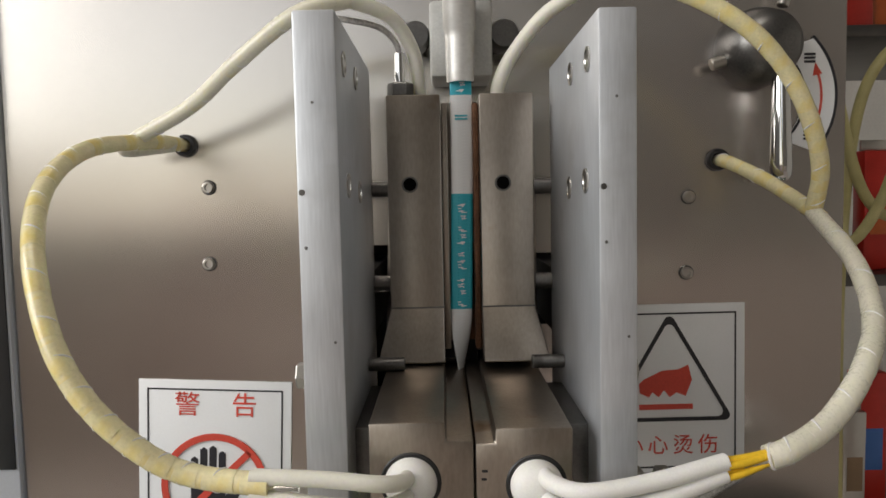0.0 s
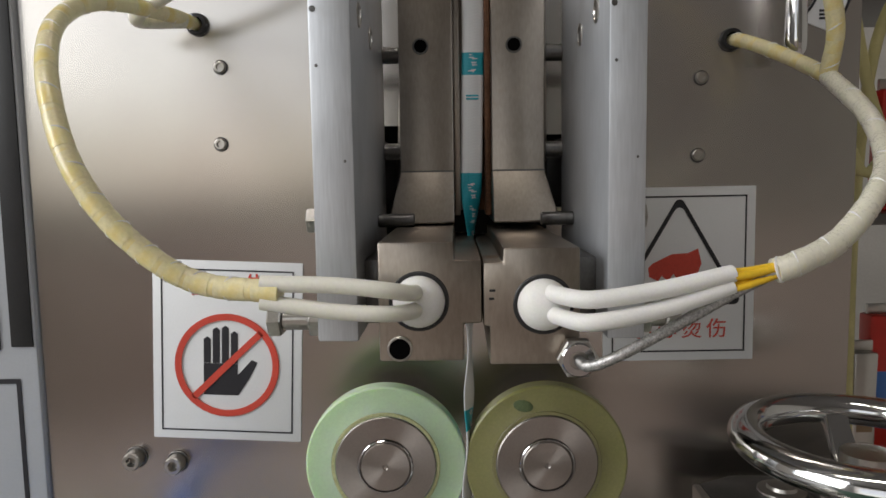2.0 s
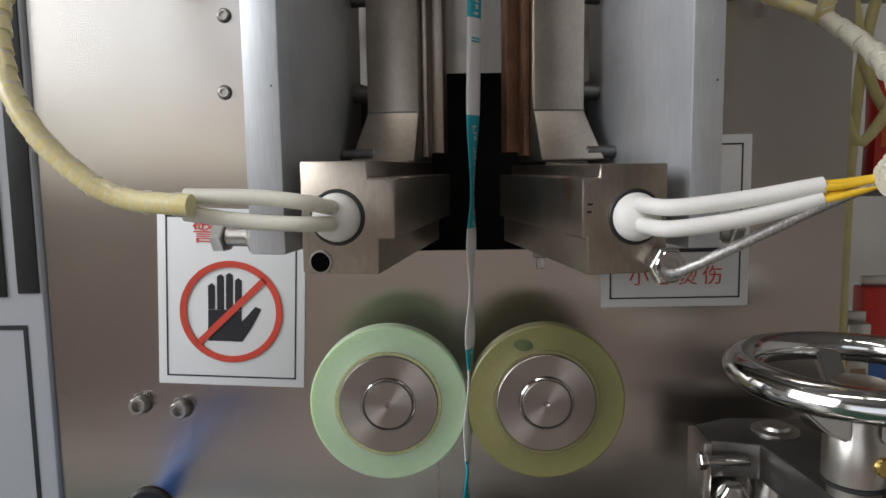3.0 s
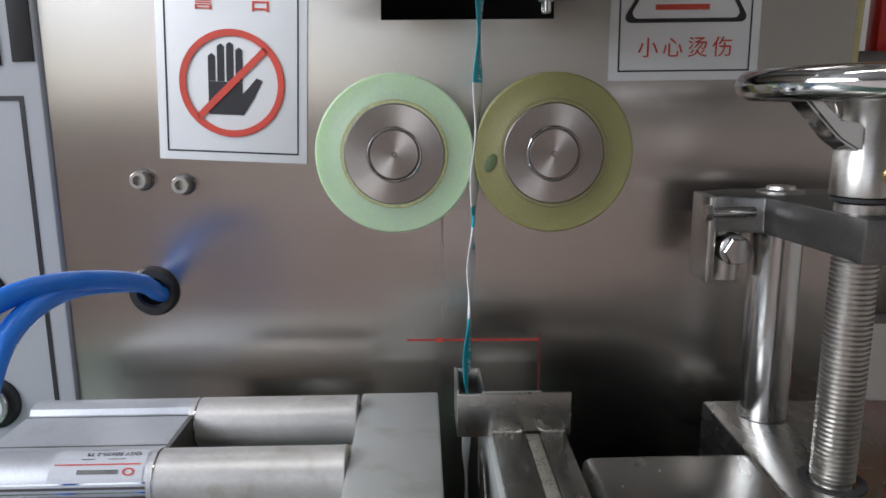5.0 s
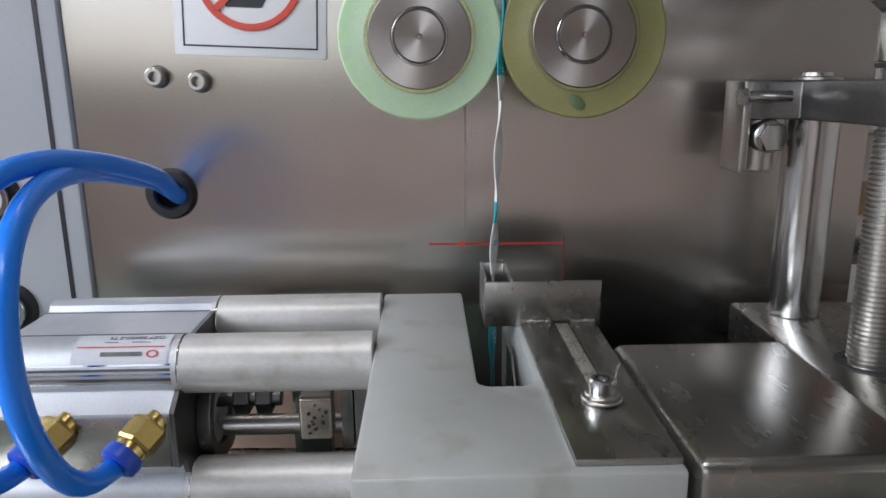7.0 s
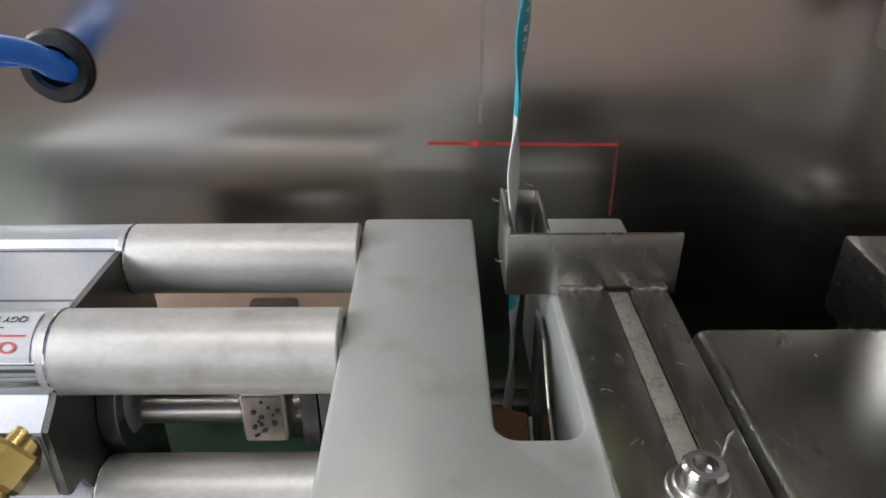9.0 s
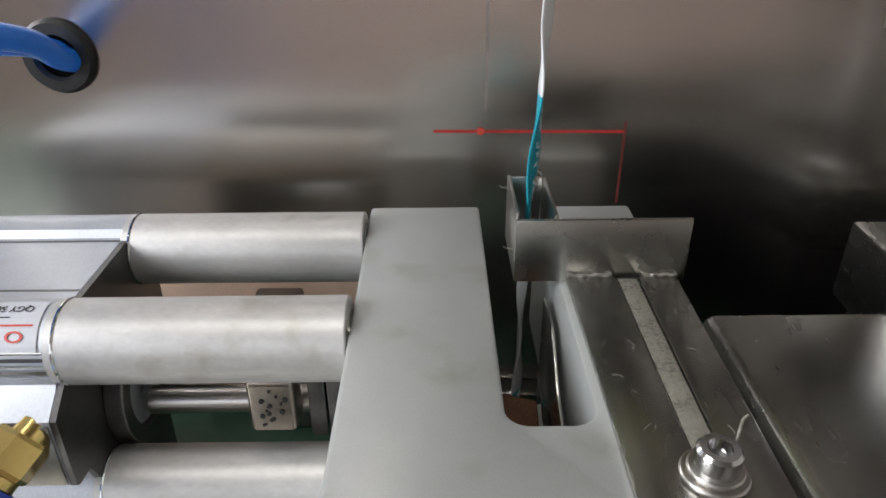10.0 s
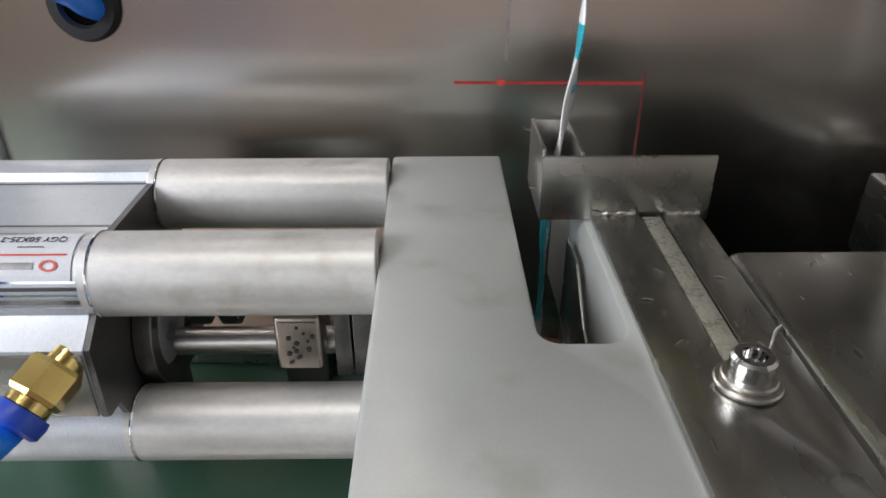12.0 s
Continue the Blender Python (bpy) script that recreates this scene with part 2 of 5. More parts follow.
def sweep(line, r, seg=14, bm=None, ribs=0.0, cap=True):
    """A round cord along a line; ribs adds a spiral ridge."""
    t = bmesh.new()
    line = [Vector(q) for q in line]
    up, rings = Vector((0.13, 0.27, 0.95)), []
    for i, p in enumerate(line):
        d = (line[min(i + 1, len(line) - 1)] - line[max(i - 1, 0)]).normalized()
        u = (up - d * up.dot(d)).normalized()
        w, up = d.cross(u), u
        ring = []
        for k in range(seg):
            a = 2 * math.pi * k / seg
            rr = r * (1 + ribs * math.sin(a + i * 1.3))
            ring.append(t.verts.new(p + (u * math.cos(a) + w * math.sin(a)) * rr))
        rings.append(ring)
    for a, b in zip(rings, rings[1:]):
        for k in range(seg):
            t.faces.new((a[k], a[(k + 1) % seg], b[(k + 1) % seg], b[k]))
    if cap:
        t.faces.new(rings[0][::-1])
        t.faces.new(rings[-1])
    bmesh.ops.recalc_face_normals(t, faces=t.faces[:])
    return merge(bm, smooth(t, 60))


def sheet(points, y, m=None, thick=0.0003):
    """A flat outline in the x-z plane facing the camera side, at depth y."""
    return prism(points, "y", y, y - thick, 0)


def ring_points(cx, cz, r, a0=0, a1=360, n=48):
    return [(cx + r * math.cos(radians(a0 + (a1 - a0) * i / n)), cz + r * math.sin(radians(a0 + (a1 - a0) * i / n))) for i in range(n + (a1 - a0 < 360))]


def thing(name, at, label, category, group="", kind=""):
    ob = new(name)
    ob.empty_display_size = 0.01
    ob.location = at
    ob["origin"] = tuple(at)
    return tagged(ob, label, category, group, kind)


ORIGIN = {}


def part(name, bm, material, parent=None, label="", m=None, at=None):
    """Links a bmesh, built in world places, as one mesh under its parent."""
    if m is not None:
        bm.transform(m)
    base = Vector(at) if at is not None else (ORIGIN.get(parent.name, Vector(parent.get("origin", (0, 0, 0)))) if parent else Vector((0, 0, 0)))
    bm.transform(Matrix.Translation(-base))
    me = bpy.data.meshes.new(name)
    bm.to_mesh(me)
    bm.free()
    me.materials.append(material)
    ob = new(name, me)
    ORIGIN[ob.name] = base
    if parent:
        ob.parent = parent
        if at is not None:
            ob.location = base - ORIGIN.get(parent.name, Vector(parent.get("origin", (0, 0, 0))))
    elif at is not None:
        ob.location = base
    if label:
        ob["label"] = label
    return ob


def words(text, size, thick=0.0002):
    """Lettering as a mesh lying in x-z, facing the camera side, centred."""
    cu = bpy.data.curves.new("text", "FONT")
    cu.body, cu.size, cu.extrude, cu.align_x, cu.align_y = text, size, thick, "CENTER", "CENTER"
    ob = bpy.data.objects.new("text", cu)
    scene.collection.objects.link(ob)
    me = bpy.data.meshes.new_from_object(ob.evaluated_get(bpy.context.evaluated_depsgraph_get()))
    bm = bmesh.new()
    bm.from_mesh(me)
    bpy.data.objects.remove(ob)
    bpy.data.curves.remove(cu)
    bpy.data.meshes.remove(me)
    bm.transform(pose(0, 0, 0, 90, 0, 0))
    return bm


def structure(name, bm, material, label, category):
    return tagged(part(name, bm, material), label, category, kind="structure")


# ---- the room round the machine; the side behind the camera is unseen and added ----
structure("floor", box(-2.6, 2.6, -3.6, 2.2, -1.16, -1.10, 0), FLOOR, "worn grey concrete workshop floor under the machine", "floor")
structure("ceiling", box(-2.6, 2.6, -3.6, 2.2, 1.9, 1.98, 0), CEIL, "grey sheet metal workshop ceiling", "ceiling")
structure("wall_back", box(-2.6, 2.6, 2.2, 2.3, -1.1, 1.9, 0), PLASTER, "cream plastered wall behind the machine", "wall")
structure("wall_right", box(2.6, 2.7, -3.6, 2.2, -1.1, 1.9, 0), PLASTER, "cream plastered workshop side wall", "wall")
left = box(-2.7, -2.6, -3.6, -2.4, -1.1, 1.9, 0)
box(-2.7, -2.6, -0.4, 2.2, -1.1, 1.9, 0, left)
box(-2.7, -2.6, -2.4, -0.4, -1.1, 0.35, 0, left)
box(-2.7, -2.6, -2.4, -0.4, 1.85, 1.9, 0, left)
structure("wall_left", left, PLASTER, "cream plastered wall with a wide window opening", "wall")
front = box(-2.6, -2.4, -3.7, -3.6, -1.1, 1.9, 0)
box(-0.3, 2.6, -3.7, -3.6, -1.1, 1.9, 0, front)
box(-2.4, -0.3, -3.7, -3.6, -1.1, 0.05, 0, front)
box(-2.4, -0.3, -3.7, -3.6, 1.6, 1.9, 0, front)
# Unseen batten, added only to go with the overhead fill.
fixture = thing("added_top_batten", (-0.35, -0.75, 1.9), "unseen grey ceiling batten added over the top fill lamp", "ceiling light")
part("batten", box(-0.97, 0.27, -0.80, -0.70, 1.82, 1.8995, 0.004), CEIL, fixture)
# Unseen band, added so that the lower panel reflects a pinkish tone.
structure("dado", box(-2.59, 2.59, -3.597, -3.575, -1.099, -0.12, 0.002), REFLECTED_PINK, "unseen pinkish band added along the front wall to tint reflections", "dado")
# Unseen wall, kept grey so that the middle of the panel reflects darker.
structure("wall_front", front, GREYWALL, "unseen grey front wall with an opening added for the front light", "wall")

# ---- machine front ----
PX0, PX1 = -0.2425, 0.2165


def holed_plate(xs, zs, holes, y0, y1):
    """One plate on a grid of cuts, with the cells in holes left out."""
    t = bmesh.new()
    grid = [[[t.verts.new((x, y, z)) for z in zs] for x in xs] for y in (y0, y1)]
    solid = lambda i, k: 0 <= i < len(xs) - 1 and 0 <= k < len(zs) - 1 and (i, k) not in holes
    for i in range(len(xs) - 1):
        for k in range(len(zs) - 1):
            if not solid(i, k):
                continue
            for g in grid:
                t.faces.new((g[i][k], g[i + 1][k], g[i + 1][k + 1], g[i][k + 1]))
            for (di, dk), (p, q) in (((-1, 0), ((i, k), (i, k + 1))), ((1, 0), ((i + 1, k), (i + 1, k + 1))), ((0, -1), ((i, k), (i + 1, k))), ((0, 1), ((i, k + 1), (i + 1, k + 1)))):
                if not solid(i + di, k + dk):
                    t.faces.new((grid[0][p[0]][p[1]], grid[0][q[0]][q[1]], grid[1][q[0]][q[1]], grid[1][p[0]][p[1]]))
    loose = [v for v in t.verts if not v.link_faces]
    bmesh.ops.delete(t, geom=loose, context="VERTS")
    bmesh.ops.recalc_face_normals(t, faces=t.faces[:])
    return t


body = holed_plate((PX0, -0.064, -0.050, 0.047, 0.074, PX1), (-0.262, 0.0715, 0.125, 0.165, 0.171, 0.62), {(2, 1), (2, 2), (2, 3), (1, 2), (3, 2)}, 0.0, 0.003)
machine = thing("packing_machine", (0, 0, -0.262), "brushed stainless steel front of a stick packing machine", "machine")
part("front_panel", body, PANEL, machine)
part("side_panel", box(PX1 - 0.003, PX1 - 0.0005, 0.0035, 0.32, -0.262, 0.62, 0.0005), PANEL, machine)
# Liner and sides are coloured near-black in place of real shade in the opening.
part("opening_shade_liner", box(-0.13, 0.14, 0.10, 0.103, 0.03, 0.22, 0), DARK, machine, "near-black lining standing in for the shade behind the jaw opening")
part("back_panel", box(PX0, PX1, 0.32, 0.322, -0.262, 0.62, 0), DARKSTEEL, machine)
part("top_panel", box(PX0, PX1, 0.0035, 0.32, 0.617, 0.62, 0), PANEL, machine)
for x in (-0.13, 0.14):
    part("opening_shade_side", box(x - 0.0015, x + 0.0015, 0.004, 0.10, 0.03, 0.22, 0), DARK, machine)
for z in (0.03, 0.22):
    part("opening_shade_side", box(-0.13, 0.14, 0.004, 0.10, z - 0.0015, z + 0.0015, 0), DARK, machine)
# marker line and panel seam
part("marker_line", box(-0.0385, 0.0425, -0.0003, 0, -0.1172, -0.1160, 0), PAINTED_RED, machine, "red marker pen line")
part("marker_line", box(0.0421, 0.0431, -0.0003, 0, -0.150, -0.1120, 0), mat("dried_marker_ink", (0.13, 0.025, 0.022), 0.5, 0.0, 0.3, 300, 0), machine, "red marker pen line")
part("marker_spot", sheet(ring_points(-0.0185, -0.1165, 0.0017, n=14), -0.0002), REDINK, machine, "orange-red marker blot")

part("streak", box(-0.0172, -0.0158, -0.0002, 0, -0.108, -0.028, 0), mat("dried_drip", (0.36, 0.32, 0.30), 0.45, 0.8, 0.2, 90, 0.02), machine, "faint dull drip down the panel")
part("lower_sheet", box(-0.20, -0.055, -0.0036, -0.0006, -0.2495, -0.170, 0.0005), PINK, machine, "pinkish beige lower sheet")
table = thing("machine_table", (0, -0.15, -1.1), "green painted steel table under the cutter", "table")
part("tabletop", box(-0.62, 0.62, -0.42, -0.004, -0.282, -0.262, 0.002), GREEN, table)
part("front_ledge", box(-0.24, 0.21, -0.012, -0.0005, -0.2615, -0.250, 0.0015), POLISH, table, "bent steel ledge under the front panel")
for x in (-0.58, 0.58):
    for y in (-0.39, -0.04):
        part("leg", box(x - 0.02, x + 0.02, y - 0.02, y + 0.02, -1.1, -0.282, 0.002), GREEN, table)
part("machine_stand", box(-0.24, 0.21, 0.0, 0.32, -1.1, -0.2625, 0.002), DARKSTEEL, table)

# ---- control cabinet beside the panel ----
cab = thing("control_cabinet", (-0.42, 0.1, -0.262), "light grey control cabinet with black display and printed frame lines", "cabinet")
part("cabinet_body", box(-0.60, -0.2435, -0.004, 0.32, -0.262, 0.62, 0.0015), CABINET, cab)
part("display", box(-0.56, -0.2640, -0.0055, -0.004, 0.048, 0.42, 0.0004), BLACK, cab, "black display glass")
part("display_strip", box(-0.2575, -0.2450, -0.0052, -0.004, 0.050, 0.42, 0.0003), BLACK, cab)
for x0, x1, z0, z1 in ((-0.56, -0.2540, 0.0285, 0.0312), (-0.2565, -0.2540, -0.240, 0.0285)):
    part("frame_line", box(x0, x1, -0.0046, -0.004, z0, z1, 0), INK, cab, "printed dark frame line")
for txt, size, x, z in (("\u505c\u6b62", 0.014, -0.305, -0.012), ("STOP", 0.010, -0.304, -0.030)):
    bm = words(txt, size)
    part("lettering", bm, REDINK, cab, "red printed lettering", m=pose(x + 0.008, -0.0044, z))
for z in (-0.085, -0.154):
    b = thing("push_button", (-0.294, -0.004, z), "push button with chrome ring and black bezel", "button", "cabinet buttons")
    part("bezel", lathe((-0.294, -0.004, z), (-0.294, -0.1, z), [(0, 0), (0.0165, 0), (0.0165, 0.002), (0.0145, 0.0035), (0, 0.0035)]), BLACK, b)
    part("ring", pipe((-0.294, -0.0075, z), (-0.294, -0.0125, z), 0.0125, 0.0095), CHROME, b)
    part("cap", lathe((-0.294, -0.0075, z), (-0.294, -0.1, z), [(0, 0), (0.0092, 0), (0.0092, 0.002), (0.008, 0.003), (0, 0.003)]), CABINET, b)


# ---- bolts on the panel ----
def socket_bolt(x, z, r, h, y=0.0, material=STEEL, label="stainless socket head bolt on the panel", base=None, m=None):
    b = thing("socket_bolt", (x, y, z), label, "bolt", "panel bolts")
    part("head", lathe((x, y, z), (x, y - 1, z), [(0, 0), (r, 0), (r, h - 0.0008), (r - 0.0006, h), (r * 0.55, h), (r * 0.5, h - h * 0.55), (0, h - h * 0.55)], 24), material, b)
    part("washer", pipe((x, y, z), (x, y - 0.0008, z), r * 1.25, r * 0.9), DARKSTEEL, b)
    return b


for x, z in ((-0.132, 0.2045), (-0.1335, 0.1625), (0.131, 0.194), (0.130, 0.1523)):
    socket_bolt(x, z, 0.0033, 0.0030, label="small stainless button head screw in the panel")
for x, z in ((-0.1915, -0.0172), (-0.1675, -0.020)):
    socket_bolt(x, z, 0.0052, 0.0085)


def grommet(x, z, r, label):
    g = thing("cable_grommet", (x, 0, z), label, "grommet")
    part("rubber_ring", lathe((x, 0, z), (x, -1, z), [(r * 0.62, -0.004), (r * 0.95, 0), (r, 0.0015), (r * 0.9, 0.004), (r * 0.62, 0.0042), (r * 0.55, 0.002), (r * 0.62, -0.004)], 32), BLACK, g)
    part("hole", cyl((x, -0.0006, z), (x, -0.0001, z), r * 0.8, 0.0001), HOLE, g)
    return g


grommet(0.1466, 0.2139, 0.0062, "black rubber grommet for the heater cable")
grommet(-0.1435, 0.2275, 0.0062, "black rubber grommet for the heater cable")
grommet(-0.1907, -0.0845, 0.0152, "large black rubber grommet for the air hoses")


# ---- warning signs ----
def sign(cx, cz, w, h, roll, label):
    s = thing("warning_sign", (cx, 0, cz), label, "sign", "warning signs")
    part("plate", prism([(-w / 2, -h / 2), (w / 2, -h / 2), (w / 2, h / 2), (-w / 2, h / 2)], "y", 0, -0.0010, 0.0002), WHITE, s, m=pose(cx, -0.0002, cz, 0, roll, 0))
    i, l = 0.0048, 0.0009
    bm = box(-w / 2 + i, w / 2 - i, -0.0012, -0.001, h / 2 - i - l, h / 2 - i, 0)
    box(-w / 2 + i, w / 2 - i, -0.0012, -0.001, -h / 2 + i, -h / 2 + i + l, 0, bm)
    box(-w / 2 + i, -w / 2 + i + l, -0.0012, -0.001, -h / 2 + i + l, h / 2 - i - l, 0, bm)
    box(w / 2 - i - l, w / 2 - i, -0.0012, -0.001, -h / 2 + i + l, h / 2 - i - l, 0, bm)
    part("border", bm, INK, s, m=pose(cx, -0.0002, cz, 0, roll, 0))
    return s, pose(cx, -0.0012, cz, 0, roll, 0)


s1, m1 = sign(-0.1352, 0.0452, 0.0855, 0.104, 2.6, "white warning sign with a crossed-out black hand")
for k, txt in ((-0.0155, "\u8b66"), (0.0165, "\u544a")):
    part("lettering", words(txt, 0.0145), REDINK, s1, "red printed lettering", m=m1 @ pose(k, -0.0002, 0.0375))
RC = -0.0080
hand = [(-0.0135, -0.0175), (0.0065, -0.0175), (0.0125, -0.008), (0.0175, 0.002), (0.0140, 0.0035), (0.0085, -0.003), (0.0060, -0.0055), (0.0060, 0.001), (-0.0135, 0.001)]
part("hand_symbol", sheet(hand, 0), INK, s1, m=m1 @ pose(0, 0, RC))
for k, top in enumerate((0.015, 0.0205, 0.0215, 0.0185)):
    x = -0.0135 + k * 0.0052
    part("finger_symbol", sheet([(x, 0.0012), (x + 0.0040, 0.0012), (x + 0.0040, top), (x + 0.002, top + 0.0015), (x, top)], 0), INK, s1, m=m1 @ pose(0, 0, RC))
part("prohibition_ring", pipe((0, -0.0004, RC), (0, -0.0009, RC), 0.0300, 0.0262, 64), REDINK, s1, m=m1)
part("prohibition_bar", box(-0.0275, 0.0275, -0.0009, -0.0004, -0.0019, 0.0019, 0), REDINK, s1, m=m1 @ pose(0, 0, RC, 0, -45, 0))

s2, m2 = sign(0.1205, 0.0862, 0.084, 0.0975, -0.3, "white warning sign with a black triangle and a red hot hand")


def triangle(r, cz):
    pts = []
    for a in (90, 210, 330):
        cx, c = (r - 0.003) * math.cos(radians(a)), cz + (r - 0.003) * math.sin(radians(a))
        pts += [(cx + 0.003 * math.cos(radians(a + d)), c + 0.003 * math.sin(radians(a + d))) for d in (-60, -30, 0, 30, 60)]
    return pts


tri = bmesh.new()
o, n_ = triangle(0.0385, 0.0035), triangle(0.0340, 0.0035)
vo, vi = [tri.verts.new((x, -0.0004, z)) for x, z in o], [tri.verts.new((x, -0.0004, z)) for x, z in n_]
for i in range(len(o)):
    j = (i + 1) % len(o)
    tri.faces.new((vo[i], vo[j], vi[j], vi[i]))
part("triangle", tri, INK, s2, m=m2)
part("hot_surface", box(-0.017, 0.013, -0.0006, -0.0001, -0.0105, -0.0075, 0.0002), REDINK, s2, m=m2)
part("burnt_hand", sheet([(-0.0165, -0.001), (-0.0115, -0.0035), (-0.0095, -0.0005), (-0.006, -0.0035), (-0.003, 0.0005), (0.0, -0.0035), (0.004, -0.001), (0.009, -0.003), (0.0125, 0.006), (0.0105, 0.0145), (0.005, 0.012), (-0.004, 0.0115), (-0.0145, 0.0065), (-0.017, 0.004)], -0.0001), REDINK, s2, m=m2)
for k, txt in enumerate("\u5c0f\u5fc3\u70eb\u4f24"):
    part("lettering", words(txt, 0.0118), REDINK, s2, "red printed lettering", m=m2 @ pose(-0.0205 + k * 0.0140, -0.0002, -0.0315))

# ---- lever with its dial plate ----
HX, HZ = 0.1685, 0.272
dial = thing("dial_plate", (HX, 0, HZ), "white arc-shaped dial plate with red arrows", "sign")
arc = ring_points(HX - 0.004, HZ - 0.025, 0.0470, -40, 42, 24) + ring_points(HX - 0.004, HZ - 0.025, 0.0290, -52, 58, 24)[::-1]
part("plate", sheet(arc, 0, thick=0.0008), WHITE, dial)
bm = sheet(ring_points(HX - 0.004, HZ - 0.025, 0.0472, -42, 44, 24) + ring_points(HX - 0.004, HZ - 0.025, 0.0458, -42, 44, 24)[::-1], -0.0008)
part("border", bm, INK, dial)
part("border", sheet(ring_points(HX - 0.004, HZ - 0.025, 0.0302, -53, 58, 24) + ring_points(HX - 0.004, HZ - 0.025, 0.0288, -53, 58, 24)[::-1], -0.0008), INK, dial)
part("arrow", sheet(ring_points(HX - 0.004, HZ - 0.025, 0.0390, -18, 18, 14) + ring_points(HX - 0.004, HZ - 0.025, 0.0378, -18, 18, 14)[::-1], -0.0008), REDINK, dial)
for a, d in ((20, 1), (-20, -1)):
    x, z = HX - 0.004 + 0.0384 * math.cos(radians(a)), HZ - 0.025 + 0.0384 * math.sin(radians(a))
    part("arrow_head", sheet([(x - 0.0025, z - 0.002 * d), (x + 0.0025, z - 0.001 * d), (x - 0.0012, z + 0.005 * d)][::d], -0.0008), REDINK, dial)
for a in (33, -33):
    x, z = HX - 0.004 + 0.038 * math.cos(radians(a)), HZ - 0.025 + 0.038 * math.sin(radians(a))
    for dz in (-0.002, 0.0, 0.002):
        part("lettering_bar", box(x - 0.003, x + 0.003, -0.0011, -0.0008, z + dz - 0.0006, z + dz + 0.0006, 0), INK, dial, m=None)
lever = thing("clamp_lever", (HX, 0, HZ), "grey cast hub with a chrome clamping lever", "lever")
part("hub", lathe((HX - 0.003, 0, HZ), (HX - 0.003, -1, HZ), [(0, 0), (0.021, 0), (0.0205, 0.012), (0.017, 0.022), (0.010, 0.028), (0, 0.029)], 36), DARKSTEEL, lever)
part("arm", lathe((HX + 0.004, -0.018, HZ + 0.004), (HX + 0.004, -0.020, HZ - 0.074), [(0, 0), (0.0042, 0), (0.0045, 0.03), (0.0056, 0.066), (0.0052, 0.072), (0.0035, 0.0745), (0, 0.075)], 24), CHROME, lever)
for dx, dz in ((-0.020, -0.006), (0.008, 0.021)):
    part("grub_screw", cyl((HX + dx, -0.010, HZ + dz), (HX + dx * 1.45, -0.010, HZ + dz * 1.45), 0.0032), STEEL, lever)

# ---- draw-down rollers ----
ROLLERS = []
for sx, tyre in ((-1, PU_LIGHT), (1, PU_SHADED)):
    cx = 0.0400 * sx
    rl = thing("draw_roller", (cx, -0.045, 0), ("pale green" if sx < 0 else "shaded olive") + " polyurethane draw roller on a turned steel hub", "roller", "draw rollers")
    part("tyre", lathe((cx, -0.047, 0), (cx, -1, 0), [(0.0256, 0), (0.0392, 0), (0.0400, 0.0008), (0.0400, 0.0090), (0.0392, 0.0098), (0.0258, 0.0098), (0.0252, 0.0102), (0.0252, 0)], 72), tyre, rl)
    hub = part("hub", lathe((cx, -0.031, 0), (cx, -1, 0), [(0, 0), (0.0250, 0), (0.0250, 0.0266), (0.0246, 0.0270), (0.0140, 0.0270), (0.0138, 0.0255), (0, 0.0255)], 64), HUB, rl, "turned steel hub")
    part("shaft_end", lathe((cx, -0.0560, 0), (cx, -1, 0), [(0, 0), (0.0128, 0), (0.0128, 0.0022), (0.0119, 0.0032), (0.0015, 0.0030), (0.0008, 0.0022), (0, 0.0022)], 48), HUB, hub)
    part("shaft_ring", pipe((cx, -0.0572, 0), (cx, -0.0590, 0), 0.0136, 0.0130, 48), CHROME, hub, "bright chamfer round the shaft end")
    part("tyre_bond", pipe((cx, -0.0566, 0), (cx, -0.0571, 0), 0.0272, 0.0253, 64), BOND if sx < 0 else PU_SHADED, rl, "yellowed glue line of the tyre")
    if sx > 0:
        part("green_smear", prism([(cx + 0.0265 + 0.0030 * math.cos(a * 0.5236), 0.0180 + 0.0050 * math.sin(a * 0.5236)) for a in range(12)], "y", -0.0568, -0.0571, 0.0001), mat("green_smear", (0.10, 0.135, 0.06), 0.4, 0, 0.2, 60, 0.02), rl, "green smear on the tyre")
    ROLLERS.append((rl, sx))
    sh = thing("roller_shaft", (cx, 0, 0), "steel roller shaft standing out of the panel", "shaft", "roller shafts")
    part("shaft", cyl((cx, -0.0005, 0), (cx, -0.0305, 0), 0.0095), STEEL, sh)
    part("flange", lathe((cx, 0, 0), (cx, -1, 0), [(0, 0), (0.018, 0), (0.018, 0.004), (0.017, 0.005), (0, 0.005)], 40), STEEL, sh)

# ---- the cutter unit, turned slightly against the panel ----
CUT = Matrix.Translation((0, -0.1, 0)) @ pose(0, 0, 0, 0, 0, 1.8) @ Matrix.Translation((0, 0.1, 0))
ZB = -0.139
block = thing("cutter_block", (-0.02, -0.12, -0.262), "bead-blasted aluminium fork block of the cutter", "machine block")


def fork(x0, x1, y0, y1, sx0, sx1, sy, r):
    c = []
    for a in range(0, 91, 15):
        c.append((sx0 + r - r * math.cos(radians(a)), sy + r - r * math.sin(radians(a))))
    for a in range(90, -1, -15):
        c.append((sx1 - r + r * math.cos(radians(a)), sy + r - r * math.sin(radians(a))))
    return [(x0, y0), (x1, y0), (x1, y1), (sx1, y1)] + c[::-1] + [(sx0, y1), (x0, y1)]


part("fork_plate", prism(fork(-0.061, 0.0440, -0.2200, -0.026, -0.017, 0.0062, -0.1535, 0.006), "z", -0.196, ZB, 0.0016), ALU_MATT, block, m=CUT)
